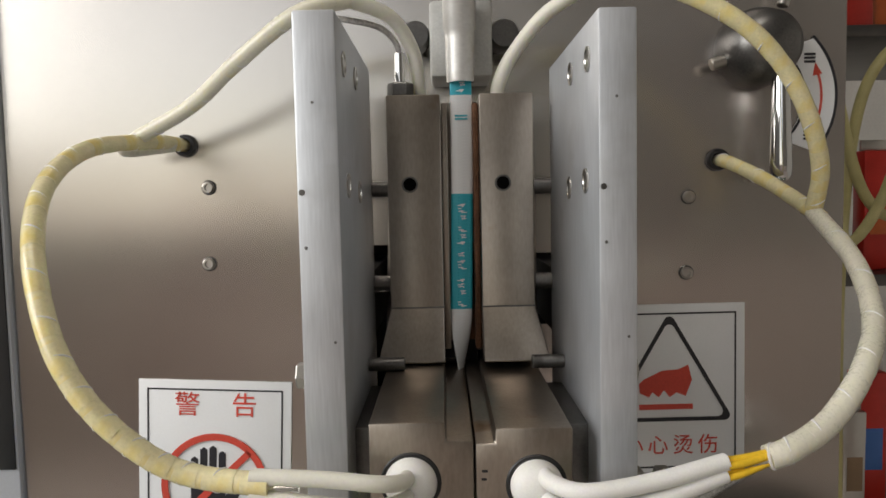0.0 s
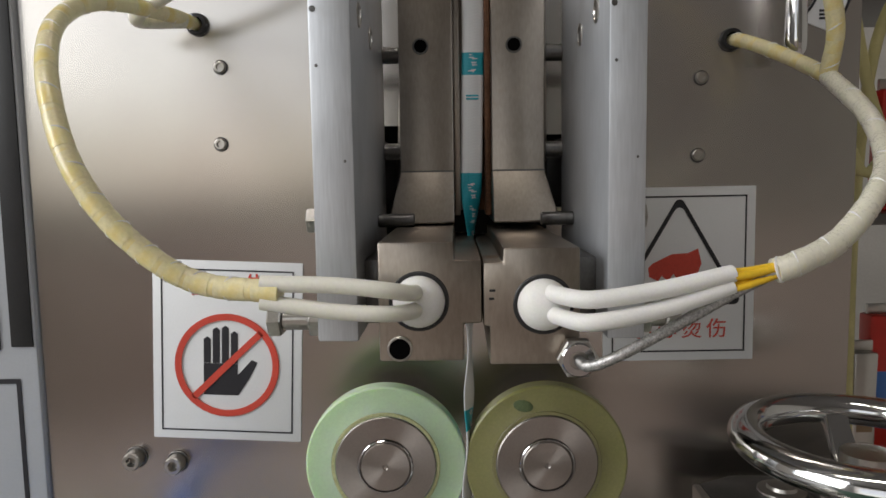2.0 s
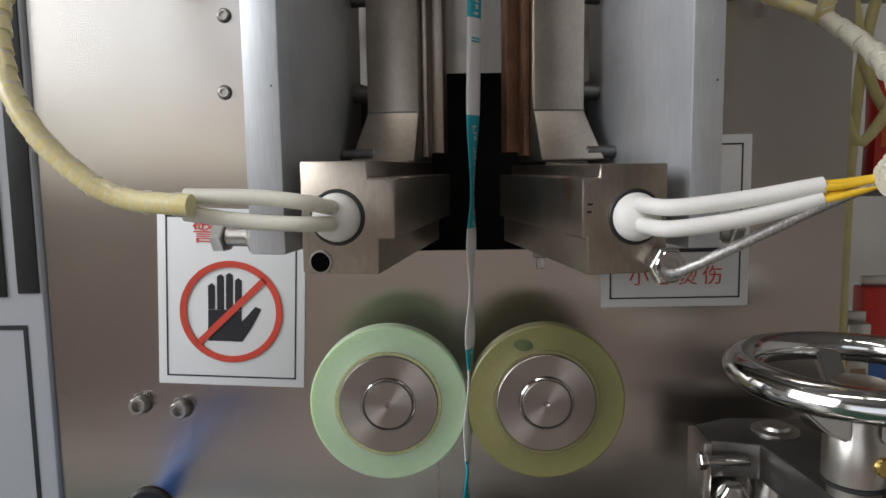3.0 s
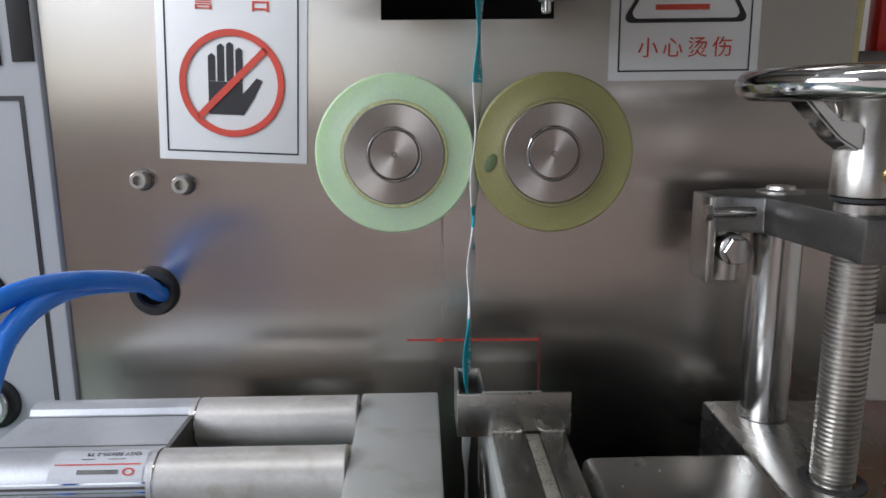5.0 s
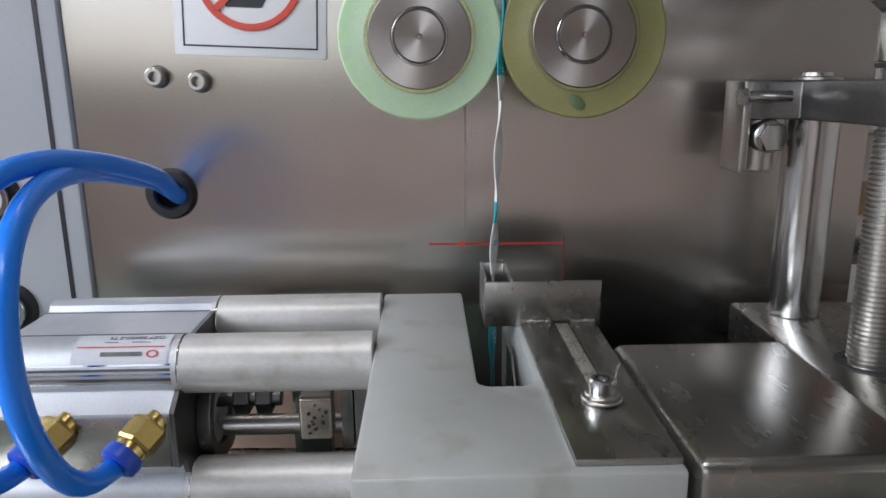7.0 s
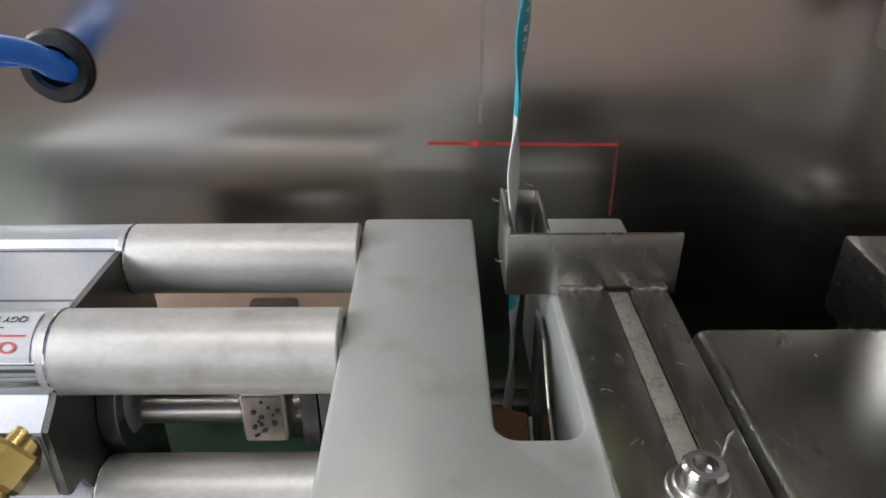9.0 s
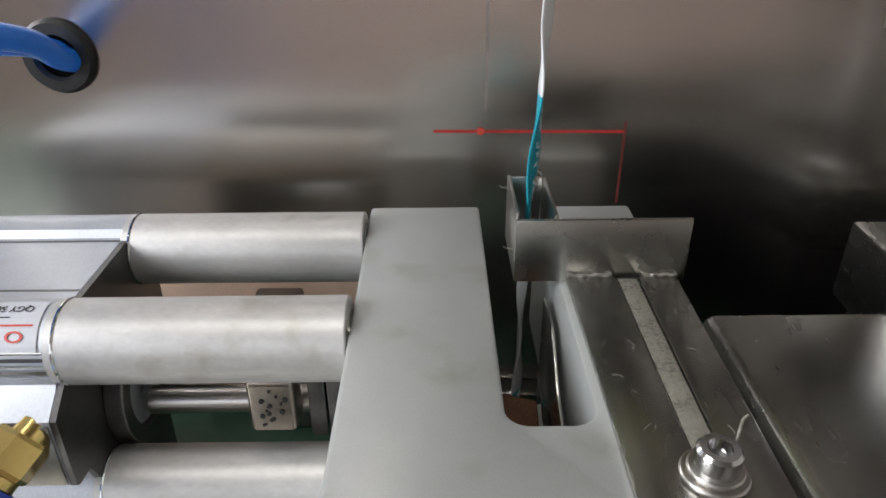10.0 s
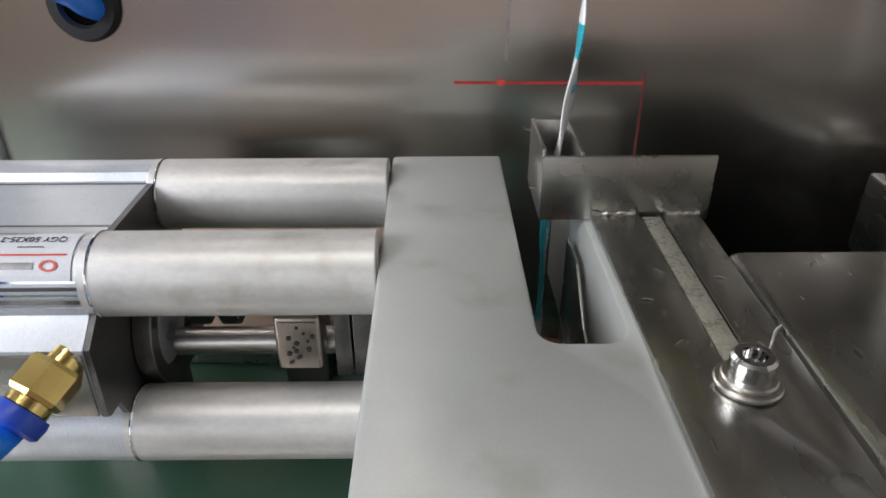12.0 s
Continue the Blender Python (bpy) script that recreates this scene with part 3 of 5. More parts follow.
part("foot", box(-0.050, -0.022, -0.20, -0.05, -0.262, -0.1955, 0.001), ALU_MATT, block, m=CUT)
part("foot", box(0.012, 0.036, -0.20, -0.05, -0.262, -0.1955, 0.001), ALU_MATT, block, m=CUT)

rail = thing("cutter_slide", (0.026, -0.15, ZB), "steel slide plate with a long slot bolted on the cutter block", "slide")
sl0, sl1 = 0.0250, 0.0322
slot = [(0.0090, -0.2160), (0.0432, -0.2160), (0.0450, -0.0870), (sl1, -0.0870)]
slot += [((sl0 + sl1) / 2 + 0.0035 * math.cos(radians(a)), -0.178 + 0.0035 * math.sin(radians(a))) for a in range(0, -181, -20)]
slot += [(sl0, -0.0870), (0.0086, -0.0870)]
part("slide_plate", prism(slot, "z", ZB + 0.0002, ZB + 0.0026, 0.0005), POLISH, rail, m=CUT)
part("slot_filling", box(sl0 + 0.0004, sl1 - 0.0004, -0.172, -0.0875, ZB + 0.0002, ZB + 0.0021, 0.0003), GLUE, rail, "dried yellowish glue in the slot", m=CUT)
for x0, x1 in ((0.0090, 0.0235), (0.0335, 0.0450)):
    line = [(x0 + (x1 - x0) * k / 16, -0.0866 + 0.00025 * math.sin(k * 2.1), ZB + 0.0028 + 0.00015 * math.sin(k * 1.3)) for k in range(17)]
    bm = sweep(line, 0.00075, 8, ribs=0.12)
    part("weld_bead", bm, STEEL, rail, m=CUT)
guide = part("guide_plate", box(-0.0088, 0.0480, -0.0862, -0.0846, ZB + 0.0004, -0.1160, 0.0003), POLISH, rail, "upright steel guide plate", m=CUT)
bm = box(-0.0088, -0.0076, -0.0844, -0.0530, ZB + 0.0004, -0.1140, 0.0003)
part("funnel_side", bm, STEEL, rail, m=CUT)
part("funnel_side", box(0.0038, 0.0050, -0.0844, -0.0530, ZB + 0.0004, -0.1150, 0.0003), STEEL, rail, m=CUT)
part("funnel_back", box(-0.0074, 0.0036, -0.0542, -0.0530, ZB + 0.0004, -0.1145, 0.0003), STEEL, rail, m=CUT)
for x, y, z, a in ((-0.0090, -0.060, -0.117, 40), (0.0035, -0.0535, -0.114, 70), (-0.0085, -0.075, -0.133, 20)):
    bm = sweep(spline([(x, y, z), (x - 0.001, y, z + 0.0012), (x - 0.0022, y + 0.0003, z + 0.0008), (x - 0.003, y, z + 0.002)], 4), 0.00018, 6)
    part("glue_thread", bm, GLUE, rail, "hanging thread of glue", m=CUT)
scr = thing("slide_screw", (0.0276, -0.1735, ZB + 0.0026), "stainless socket screw with washer clamping the slide", "screw")
part("washer", pipe((0.0276, -0.1735, ZB + 0.0026), (0.0276, -0.1735, ZB + 0.0040), 0.0078, 0.004), STEEL, scr, m=CUT)
part("spring_washer", pipe((0.0276, -0.1735, ZB + 0.0040), (0.0276, -0.1735, ZB + 0.0054), 0.0064, 0.004), STEEL, scr, m=CUT)
part("head", lathe((0.0276, -0.1735, ZB + 0.0054), (0.0276, -0.1735, 1), [(0, 0), (0.0051, 0), (0.0051, 0.0048), (0.0044, 0.0056), (0.0028, 0.0056), (0.0026, 0.0025), (0, 0.0025)], 28), CHROME, scr, m=CUT)
part("glue_thread", sweep(spline([(0.0335, -0.1685, ZB + 0.0075), (0.0345, -0.1670, ZB + 0.010), (0.0352, -0.166, ZB + 0.012), (0.0362, -0.166, ZB + 0.0135)], 5), 0.0004, 6), GLUE, scr, "hanging thread of glue", m=CUT)
shaving = random.Random(4)
for k in range(14):
    x, y = shaving.uniform(0.012, 0.040), shaving.uniform(-0.165, -0.10)
    d = thing("film_shaving", (x, y, ZB + 0.0027), "tiny pale film shaving on the slide plate", "shaving", "film shavings")
    a = shaving.uniform(0, 3.1)
    l = shaving.uniform(0.001, 0.0035)
    p = [(x + (l * u - l / 2) * math.cos(a), y + (l * u - l / 2) * math.sin(a), ZB + 0.0028 + 0.0006 * math.sin(u * 3)) for u in (0, 0.3, 0.7, 1)]
    part("thread", sweep(spline(p, 3), 0.0001, 5), GLUE, d, m=CUT)

# inside the slot
blade = thing("packet_cutter", (-0.004, -0.115, -0.178), "rust-brown steel packet cutter inside the fork slot", "cutter")
part("blade", prism([(-0.0165, -0.150), (-0.004, -0.150), (-0.0005, -0.100), (-0.0165, -0.094)], "z", -0.186, -0.178, 0.0006), RUST, blade, m=CUT)
part("blade_edge", prism([(-0.0038, -0.150), (-0.0020, -0.148), (0.0012, -0.099), (-0.0003, -0.100)], "z", -0.186, -0.180, 0.0003), STEEL, blade, "bright ground edge", m=CUT)
guard = thing("slot_guard", (0.003, -0.11, -0.262), "bent steel guard plate inside the fork slot", "guard")
part("plate", prism([(-0.1480, -0.262), (-0.0780, -0.262), (-0.0780, -0.150), (-0.0960, -0.150), (-0.1150, -0.163), (-0.1480, -0.172)], "x", 0.0030, 0.0042, 0.0003), POLISH, guard, m=CUT)
part("bar", prism([(-0.0005, -0.1485), (0.0026, -0.1485), (0.0026, -0.0900), (-0.0005, -0.0900)], "z", -0.262, -0.190, 0.0005), DARKSTEEL, guard, m=CUT)

# ---- guided air cylinder ----
air = thing("air_cylinder", (-0.19, -0.064, -0.262), "aluminium guided air cylinder with three round guide tubes", "air cylinder")
TY, TZ, TR = (-0.0455, -0.1055), (-0.1468, -0.2090), 0.0136
BX0, BX1 = -0.2365, -0.1510
for y, z in ((TY[0], TZ[0]), (TY[1], TZ[0]), (TY[1], TZ[1])):
    part("guide_tube", lathe((BX1 - 0.001, y, z), (1, y, z), [(0.011, 0), (TR - 0.001, 0), (TR, 0.001), (TR, 0.0899), (TR - 0.0006, 0.0904), (0.009, 0.0904), (0.009, 0.0908)], 48), TUBE_ALU, air, m=CUT)
    part("tube_collar", pipe((BX1 + 0.0020, y, z), (BX1 + 0.0032, y, z), TR + 0.0004, TR - 0.0004, 48), CHROME, air, "bright ring round the tube foot", m=CUT)
    part("rod_end", cyl((-0.0640, y, z), (-0.0605, y, z), 0.0085), DARKSTEEL, air, m=CUT)


def arc_points(c, r, a0, a1, n=10):
    return [(c[0] + r * math.cos(radians(a0 + (a1 - a0) * i / n)), c[1] + r * math.sin(radians(a0 + (a1 - a0) * i / n))) for i in range(n + 1)]


def body_profile(r):
    """Cross-section: round corner housings, a sunk top flat, a sloping ledge and an upright port face."""
    pts = arc_points((TY[0], TZ[0]), r, -50, 118)
    pts += [(TY[0] - 0.0080, -0.1378), (TY[1] + 0.0095, -0.1378)]
    pts += arc_points((TY[1], TZ[0]), r, 62, 205)
    pts += [(TY[1] - r * 0.90, -0.1532), (TY[1] - r * 0.84, -0.1538), (TY[1] - r * 0.84, -0.1550), (-0.1182, -0.1566), (-0.1258, -0.1620), (-0.1258, -0.1882), (-0.1240, -0.1892), (-0.1172, -0.1896)]
    pts += arc_points((TY[1], TZ[1]), r, 126, 290)
    pts += arc_points((TY[0], TZ[1]), r, 250, 410)
    return pts


part("body", prism(body_profile(TR - 0.0002), "x", BX0, BX1, 0), ALU, air, m=CUT)
# Dark sheet over the body's end; this side's shade is put into its colour.
part("shaded_end_face", prism(body_profile(TR - 0.0010), "x", BX1 + 0.0002, BX1 + 0.0022, 0), DARKSTEEL, air, "end face of the cylinder body, its shade put in as dark colour", m=CUT)
part("port_face", box(BX0 + 0.001, BX1 - 0.0004, -0.1266, -0.1260, -0.1875, -0.1632, 0.0002), POLISH, air, "bright milled port face", m=CUT)
for y, z in ((-0.0560, -0.1377), (-0.0900, -0.1377)):
    part("groove_line", box(BX0, BX1 - 0.0003, y - 0.0005, y + 0.0005, z - 0.0004, z + 0.0001, 0), DARKSTEEL, air, m=CUT)
part("seal_ring", pipe((BX1 + 0.0023, -0.078, -0.184), (BX1 + 0.0090, -0.078, -0.184), 0.0232, 0.0170, 48), DARKSTEEL, air, m=CUT)
part("seal_face", lathe((BX1 + 0.0023, -0.078, -0.184), (1, -0.078, -0.184), [(0, 0), (0.0168, 0), (0.0168, 0.0040), (0.0145, 0.0050), (0.0075, 0.0050), (0.0070, 0.002), (0, 0.002)], 36), ALU, air, m=CUT)
part("piston_rod", cyl((BX1 + 0.004, -0.072, -0.180), (-0.1130, -0.072, -0.180), 0.0045), DARKSTEEL, air, m=CUT)
for x in (-0.1330, -0.1215):
    part("rod_nut", hexagon((x - 0.004, -0.072, -0.180), (x + 0.004, -0.072, -0.180), 0.0085), DARKSTEEL, air, m=CUT)
for x in (-0.222, -0.170):
    part("foot", box(x - 0.010, x + 0.010, -0.056, -0.032, -0.2620, -0.2215, 0.001), DARKSTEEL, air, m=CUT)
# label with model lettering, seen upside down from the front


def on_tube(bm, x, angle, lift):
    """Wraps a flat bmesh (x across, y round the tube) on the front upper tube housing."""
    for v in bm.verts:
        a, r = radians(angle) + v.co.y / TR, TR + lift + v.co.z
        v.co = (x + v.co.x, TY[1] - r * math.sin(a), TZ[0] + r * math.cos(a))
    return bm


def strip(x0, x1, y0, y1):
    bm = bmesh.new()
    n = 10
    rows_ = [[bm.verts.new((x, y0 + (y1 - y0) * k / n, z)) for x, z in ((x0, 0), (x1, 0))] for k in range(n + 1)]
    for p, q in zip(rows_, rows_[1:]):
        bm.faces.new((p[0], p[1], q[1], q[0]))
    return bm


part("label_sticker", on_tube(strip(-0.0212, 0.0212, -0.0092, 0.0088), -0.1738, 32, 0.0001), LABEL, air, "white printed type label", m=CUT)
txt = words("QGY 50X25-2 TS", 0.0034, 0.00005)
txt.transform(pose(0, -0.0055, 0) @ Matrix.Diagonal((-1, 1, 1, 1)) @ pose(0, 0, 0, -90, 0, 0))
part("lettering", on_tube(txt, -0.1682, 32, 0.0003), INK, air, "grey type lettering", m=CUT)
for x0, x1, y, h, mt in ((-0.0195, 0.0195, 0.0005, 0.0006, REDINK), (-0.0085, 0.0100, 0.0040, 0.0020, DARKSTEEL), (-0.008, -0.002, -0.0022, 0.0004, INK), (0.004, 0.012, -0.0022, 0.0004, INK), (-0.006, 0.006, -0.0088, 0.0004, DARKSTEEL)):
    part("lettering_bar", on_tube(strip(x0, x1, y - h / 2, y + h / 2), -0.1738, 32, 0.0003), mt, air, m=CUT)
mark = lathe((0, 0, 0), (0, 0, 1), [(0.0018, 0), (0.0027, 0), (0.0027, 0.0001), (0.0018, 0.0001), (0.0018, 0)], 24)
mark.transform(pose(0.0145, 0.0040, 0) @ Matrix.Diagonal((1.0, 0.65, 1, 1)))
part("maker_mark", on_tube(mark, -0.1738, 32, 0.0003), REDINK, air, m=CUT)
# Flat chrome and dark strips put the grooves' highlights and shade into colour.
for a, w, mt in ((70, 0.0004, CHROME), (79, 0.0006, DARKSTEEL), (88, 0.0004, CHROME), (99, 0.0008, DARKSTEEL), (108, 0.0004, CHROME)):
    part("groove_line", on_tube(strip(BX0 + 0.194, BX1 + 0.1938, -w, w), -0.194, a, 0.0001), mt, air, m=CUT)
swit = thing("pitted_block", (-0.092, -0.095, -0.1895), "pitted cast steel block between the guide tubes", "block")
part("block", box(-0.0992, -0.0832, -0.1015, -0.0885, -0.1895, -0.1672, 0.0018, seg=3), DULL, swit, m=CUT)
part("face", box(-0.0978, -0.0845, -0.1022, -0.1016, -0.1880, -0.1688, 0.0002), DULL, swit, m=CUT)
for k in range(15):
    x, z = -0.0905 + shaving.uniform(-0.004, 0.005), -0.1782 + shaving.uniform(-0.0080, 0.0080)
    part("pit", cyl((x, -0.1027, z), (x, -0.1020, z), shaving.uniform(0.0004, 0.0010), 0.0001, 8), DARK, swit, m=CUT)
push = thing("push_block", (-0.070, -0.085, -0.196), "dark steel push block behind the fork", "block")
for x0, x1 in ((-0.0795, -0.0735), (-0.0728, -0.0609)):
    part("plate", box(x0, x1, -0.0970, -0.0760, -0.1960, -0.1640, 0.0006), DARKSTEEL, push, m=CUT)
bar = thing("cross_bar", (-0.11, -0.084, -0.199), "round steel bar between the guide tubes", "bar")
part("bar", cyl((-0.1400, -0.0840, -0.1892), (-0.0790, -0.0840, -0.1892), 0.0052), STEEL, bar, m=CUT)
lid = thing("sensor_block", (-0.107, -0.014, -0.262), "small dark sensor block against the panel", "sensor")
part("housing", box(-0.1185, -0.0965, -0.022, -0.006, -0.262, -0.1890, 0.002), DARKSTEEL, lid, m=CUT)
ledge = thing("base_strip", (-0.14, -0.2, -0.262), "bright steel base strip on the green table", "strip")
part("strip", box(-0.330, -0.064, -0.300, -0.1180, -0.2618, -0.2580, 0.0008), POLISH, ledge)


def fitting(p, d, label):
    f = thing("hose_fitting", p, label, "fitting", "hose fittings")
    p, d = Vector(p), Vector(d).normalized()
    part("thread", cyl(p - d * 0.004, p + d * 0.003, 0.0055), BRASS, f)
    part("hexagon", hexagon(p + d * 0.001, p + d * 0.0130, 0.0088), BRASS, f)
    part("neck", cyl(p + d * 0.0128, p + d * 0.0165, 0.0070), BRASS, f)
    part("release_collar", lathe(p + d * 0.0165, p + d * 1, [(0.0045, 0), (0.0084, 0), (0.0088, 0.002), (0.0084, 0.0055), (0.0070, 0.0065), (0.0046, 0.0065), (0.0045, 0)], 28), BLUECAP, f)


for x, y in ((-0.1575, -0.1300), (-0.1965, -0.1312)):
    fitting((x, y, -0.1672), (-0.42, -0.80, -0.43), "brass push-in fitting with blue collar")
for pts in ([(-0.1900, 0.012, -0.088), (-0.1890, -0.010, -0.0800), (-0.1887, -0.030, -0.0727), (-0.1915, -0.080, -0.0617), (-0.1887, -0.120, -0.0583), (-0.1864, -0.150, -0.0637), (-0.1808, -0.175, -0.0766), (-0.1760, -0.191, -0.0960), (-0.1735, -0.1955, -0.1205), (-0.1710, -0.193, -0.1420), (-0.1695, -0.182, -0.1620), (-0.1690, -0.167, -0.1735), (-0.1675, -0.1480, -0.1776), (-0.1640, -0.1405, -0.1740)],
            [(-0.1860, 0.012, -0.090), (-0.1850, -0.010, -0.0830), (-0.1834, -0.035, -0.0705), (-0.1857, -0.080, -0.0583), (-0.1902, -0.120, -0.0519), (-0.1956, -0.150, -0.0540), (-0.1990, -0.170, -0.0650), (-0.2060, -0.185, -0.0859), (-0.2130, -0.190, -0.1209), (-0.2125, -0.190, -0.1450), (-0.2110, -0.182, -0.1640), (-0.2085, -0.167, -0.1745), (-0.2065, -0.1492, -0.1776), (-0.2030, -0.1417, -0.1740)]):
    hose = thing("air_hose", pts[0], "bright blue polyurethane air hose", "hose", "air hoses")
    part("hose", sweep(spline(pts, 8), 0.0048, 20), BLUE, hose)

# ---- platform, base, column, spindle and handwheel ----
plat = thing("steel_platform", (0.095, -0.14, -0.262), "polished sheet steel platform beside the cutter", "platform")
part("sheet", box(0.0510, 0.1350, -0.2075, -0.0960, -0.185, -0.1440, 0.0050, seg=4), POLISH, plat, m=CUT)
part("skirt", box(0.0560, 0.1320, -0.2020, -0.0985, -0.262, -0.1852, 0.001), DARKSTEEL, plat, m=CUT)
base = thing("column_base", (0.22, -0.12, -0.262), "machined steel base of the height adjuster", "base")
part("base_plate", box(0.1365, 0.330, -0.260, -0.0200, -0.184, -0.1480, 0.0022), POLISH, base)
part("pedestal", box(0.1420, 0.320, -0.250, -0.0260, -0.262, -0.1842, 0.001), DARKSTEEL, base)
CX, CY, SX, SY = 0.1635, -0.0400, 0.1640, -0.1130
column = thing("guide_column", (CX, CY, -0.148), "polished round steel guide column", "column")
part("column", cyl((CX, CY, -0.148), (CX, CY, -0.0420), 0.0132, 0.0004, 48), COLUMN, column)
part("joint_ring", pipe((CX, CY, -0.148), (CX, CY, -0.1475), 0.0134, 0.0129, 40), DARKSTEEL, column)
spindle = thing("threaded_spindle", (SX, SY, -0.148), "bright steel spindle with a coarse thread", "spindle")
prof = [(0, 0), (0.0085, 0)]
z = 0.002
while z < 0.1050:
    prof += [(0.0085, z), (0.0097, z + 0.0006), (0.0097, z + 0.0013), (0.0085, z + 0.0019)]
    z += 0.0023
prof += [(0.0085, 0.1065), (0, 0.1065)]
part("thread", lathe((SX, SY, -0.148), (SX, SY, 1), prof, 28, angle=50), STEEL, spindle)
part("socket", lathe((SX, SY, -0.1480), (SX, SY, 1), [(0.0108, 0), (0.0145, 0), (0.0145, 0.0006), (0.0108, 0.0006), (0.0108, 0)], 36), DARK, spindle)
arm = thing("clamp_bracket", (0.18, -0.08, -0.042), "machined steel clamp bracket on the column", "bracket")
part("arm", prism([(0.1250, -0.0530), (0.1330, -0.0540), (0.1480, -0.0580), (0.1530, -0.1000), (0.1550, -0.1330), (0.2600, -0.1400), (0.2600, -0.0500), (0.1900, -0.0210), (0.1450, -0.0190), (0.1250, -0.0290)], "z", -0.0415, -0.0225, 0.0010), DARKSTEEL, arm)
part("clamp_jaw", box(0.1205, 0.1248, -0.0560, -0.0300, -0.0680, -0.0225, 0.001), STEEL, arm)
part("round_boss", cyl((0.1345, -0.058, -0.0500), (0.1345, -0.028, -0.0500), 0.0080), STEEL, arm)
part("clamp_boss", cyl((0.1345, -0.042, -0.0680), (0.1345, -0.042, -0.0418), 0.0085), STEEL, arm)
part("clamp_screw", hexagon((0.1345, -0.0625, -0.0500), (0.1345, -0.058, -0.0500), 0.0075), CHROME, arm)
part("pin", cyl((0.1190, -0.0600, -0.0300), (0.1420, -0.0600, -0.0300), 0.0028), CHROME, arm)
part("pin_head", hexagon((0.1165, -0.0600, -0.0300), (0.1200, -0.0600, -0.0300), 0.0045), CHROME, arm)
part("column_cap", lathe((CX, CY, -0.0224), (CX, CY, 1), [(0, 0), (0.0120, 0), (0.0120, 0.0012), (0.0075, 0.0018), (0.0070, 0.0036), (0, 0.0040)], 32), STEEL, arm)
part("set_screw", cyl((0.1870, -0.1385, -0.0330), (0.1870, -0.1420, -0.0330), 0.0050), CHROME, arm)
wheel = thing("handwheel", (SX, SY, -0.020), "chrome handwheel with three spokes on the spindle", "handwheel")
rim = []
for i in range(17):
    a = 2 * math.pi * i / 16
    rim.append((0.0465 + 0.0075 * math.cos(a), 0.0510 + 0.0068 * math.sin(a)))
part("rim", lathe((SX, SY, -0.020), (SX, SY, 1), rim, 64), CHROME, wheel)
part("collar", lathe((SX, SY, -0.0224), (SX, SY, 1), [(0, 0), (0.0105, 0), (0.0105, 0.004), (0.0085, 0.0045), (0.0085, 0.0070), (0.0130, 0.0075), (0.0130, 0.0260), (0.0105, 0.0300), (0.0105, 0.0500), (0, 0.0510)], 36), STEEL, wheel)
part("washer", pipe((SX, SY, -0.0176), (SX, SY, -0.0156), 0.0125, 0.0088), DARK, wheel)
part("grub_screw", cyl((SX + 0.004, SY - 0.0120, -0.0050), (SX + 0.0045, SY - 0.0145, -0.0050), 0.0040), BRASS, wheel)
for a in (200, 320, 80):
    c, s_ = math.cos(radians(a)), math.sin(radians(a))
    bm = bmesh.new()
    rows_ = []
    for u, zz, hw, ht in ((0.010, 0.010, 0.0065, 0.0060), (0.022, 0.014, 0.0055, 0.0040), (0.034, 0.024, 0.0050, 0.0038), (0.0430, 0.0310, 0.0055, 0.0035)):
        rows_.append([bm.verts.new((SX + u * c - w * s_, SY + u * s_ + w * c, -0.001 + zz + h)) for w, h in ((-hw, -ht), (hw, -ht), (hw, ht), (-hw, ht))])
    for p, q in zip(rows_, rows_[1:]):
        for k in range(4):
            bm.faces.new((p[k], p[(k + 1) % 4], q[(k + 1) % 4], q[k]))
    bm.faces.new(rows_[0])
    bm.faces.new(rows_[-1])
    bmesh.ops.recalc_face_normals(bm, faces=bm.faces[:])
    bmesh.ops.bevel(bm, geom=bm.edges[:], offset=0.0010, segments=2, affect="EDGES")
    part("spoke", smooth(bm), CHROME, wheel)

# ---- forming tube ----
tube = thing("forming_tube", (0.0055, -0.05, 0.62), "polished steel forming tube feeding the film", "tube")
part("tube", lathe((0.0058, -0.052, 0.2500), (0.0058, -0.052, 1), [(0.0060, 0.40), (0.0060, 0), (0.0064, 0), (0.0070, 0.020), (0.0072, 0.0240), (0.0078, 0.0250), (0.0084, 0.40), (0.0060, 0.40)], 36), TUBE_ALU, tube)
holder = thing("tube_holder", (0.007, 0, 0.28), "clear plastic and aluminium holder behind the forming tube", "holder")
part("block", box(-0.0085, 0.0225, -0.034, -0.0005, 0.2560, 0.2935, 0.002), PLASTIC, holder)
part("clip", box(-0.0010, 0.0130, -0.0440, -0.0345, 0.2600, 0.2900, 0.001), ALU, holder)
for x in (-0.0160, 0.0290):
    part("knob", lathe((x, -0.0005, 0.2780), (x, -1, 0.2780), [(0, 0), (0.0050, 0), (0.0050, 0.016), (0.0075, 0.017), (0.0075, 0.026), (0.0065, 0.028), (0, 0.028)], 24), DARKSTEEL, holder)


HINGE = 0.047


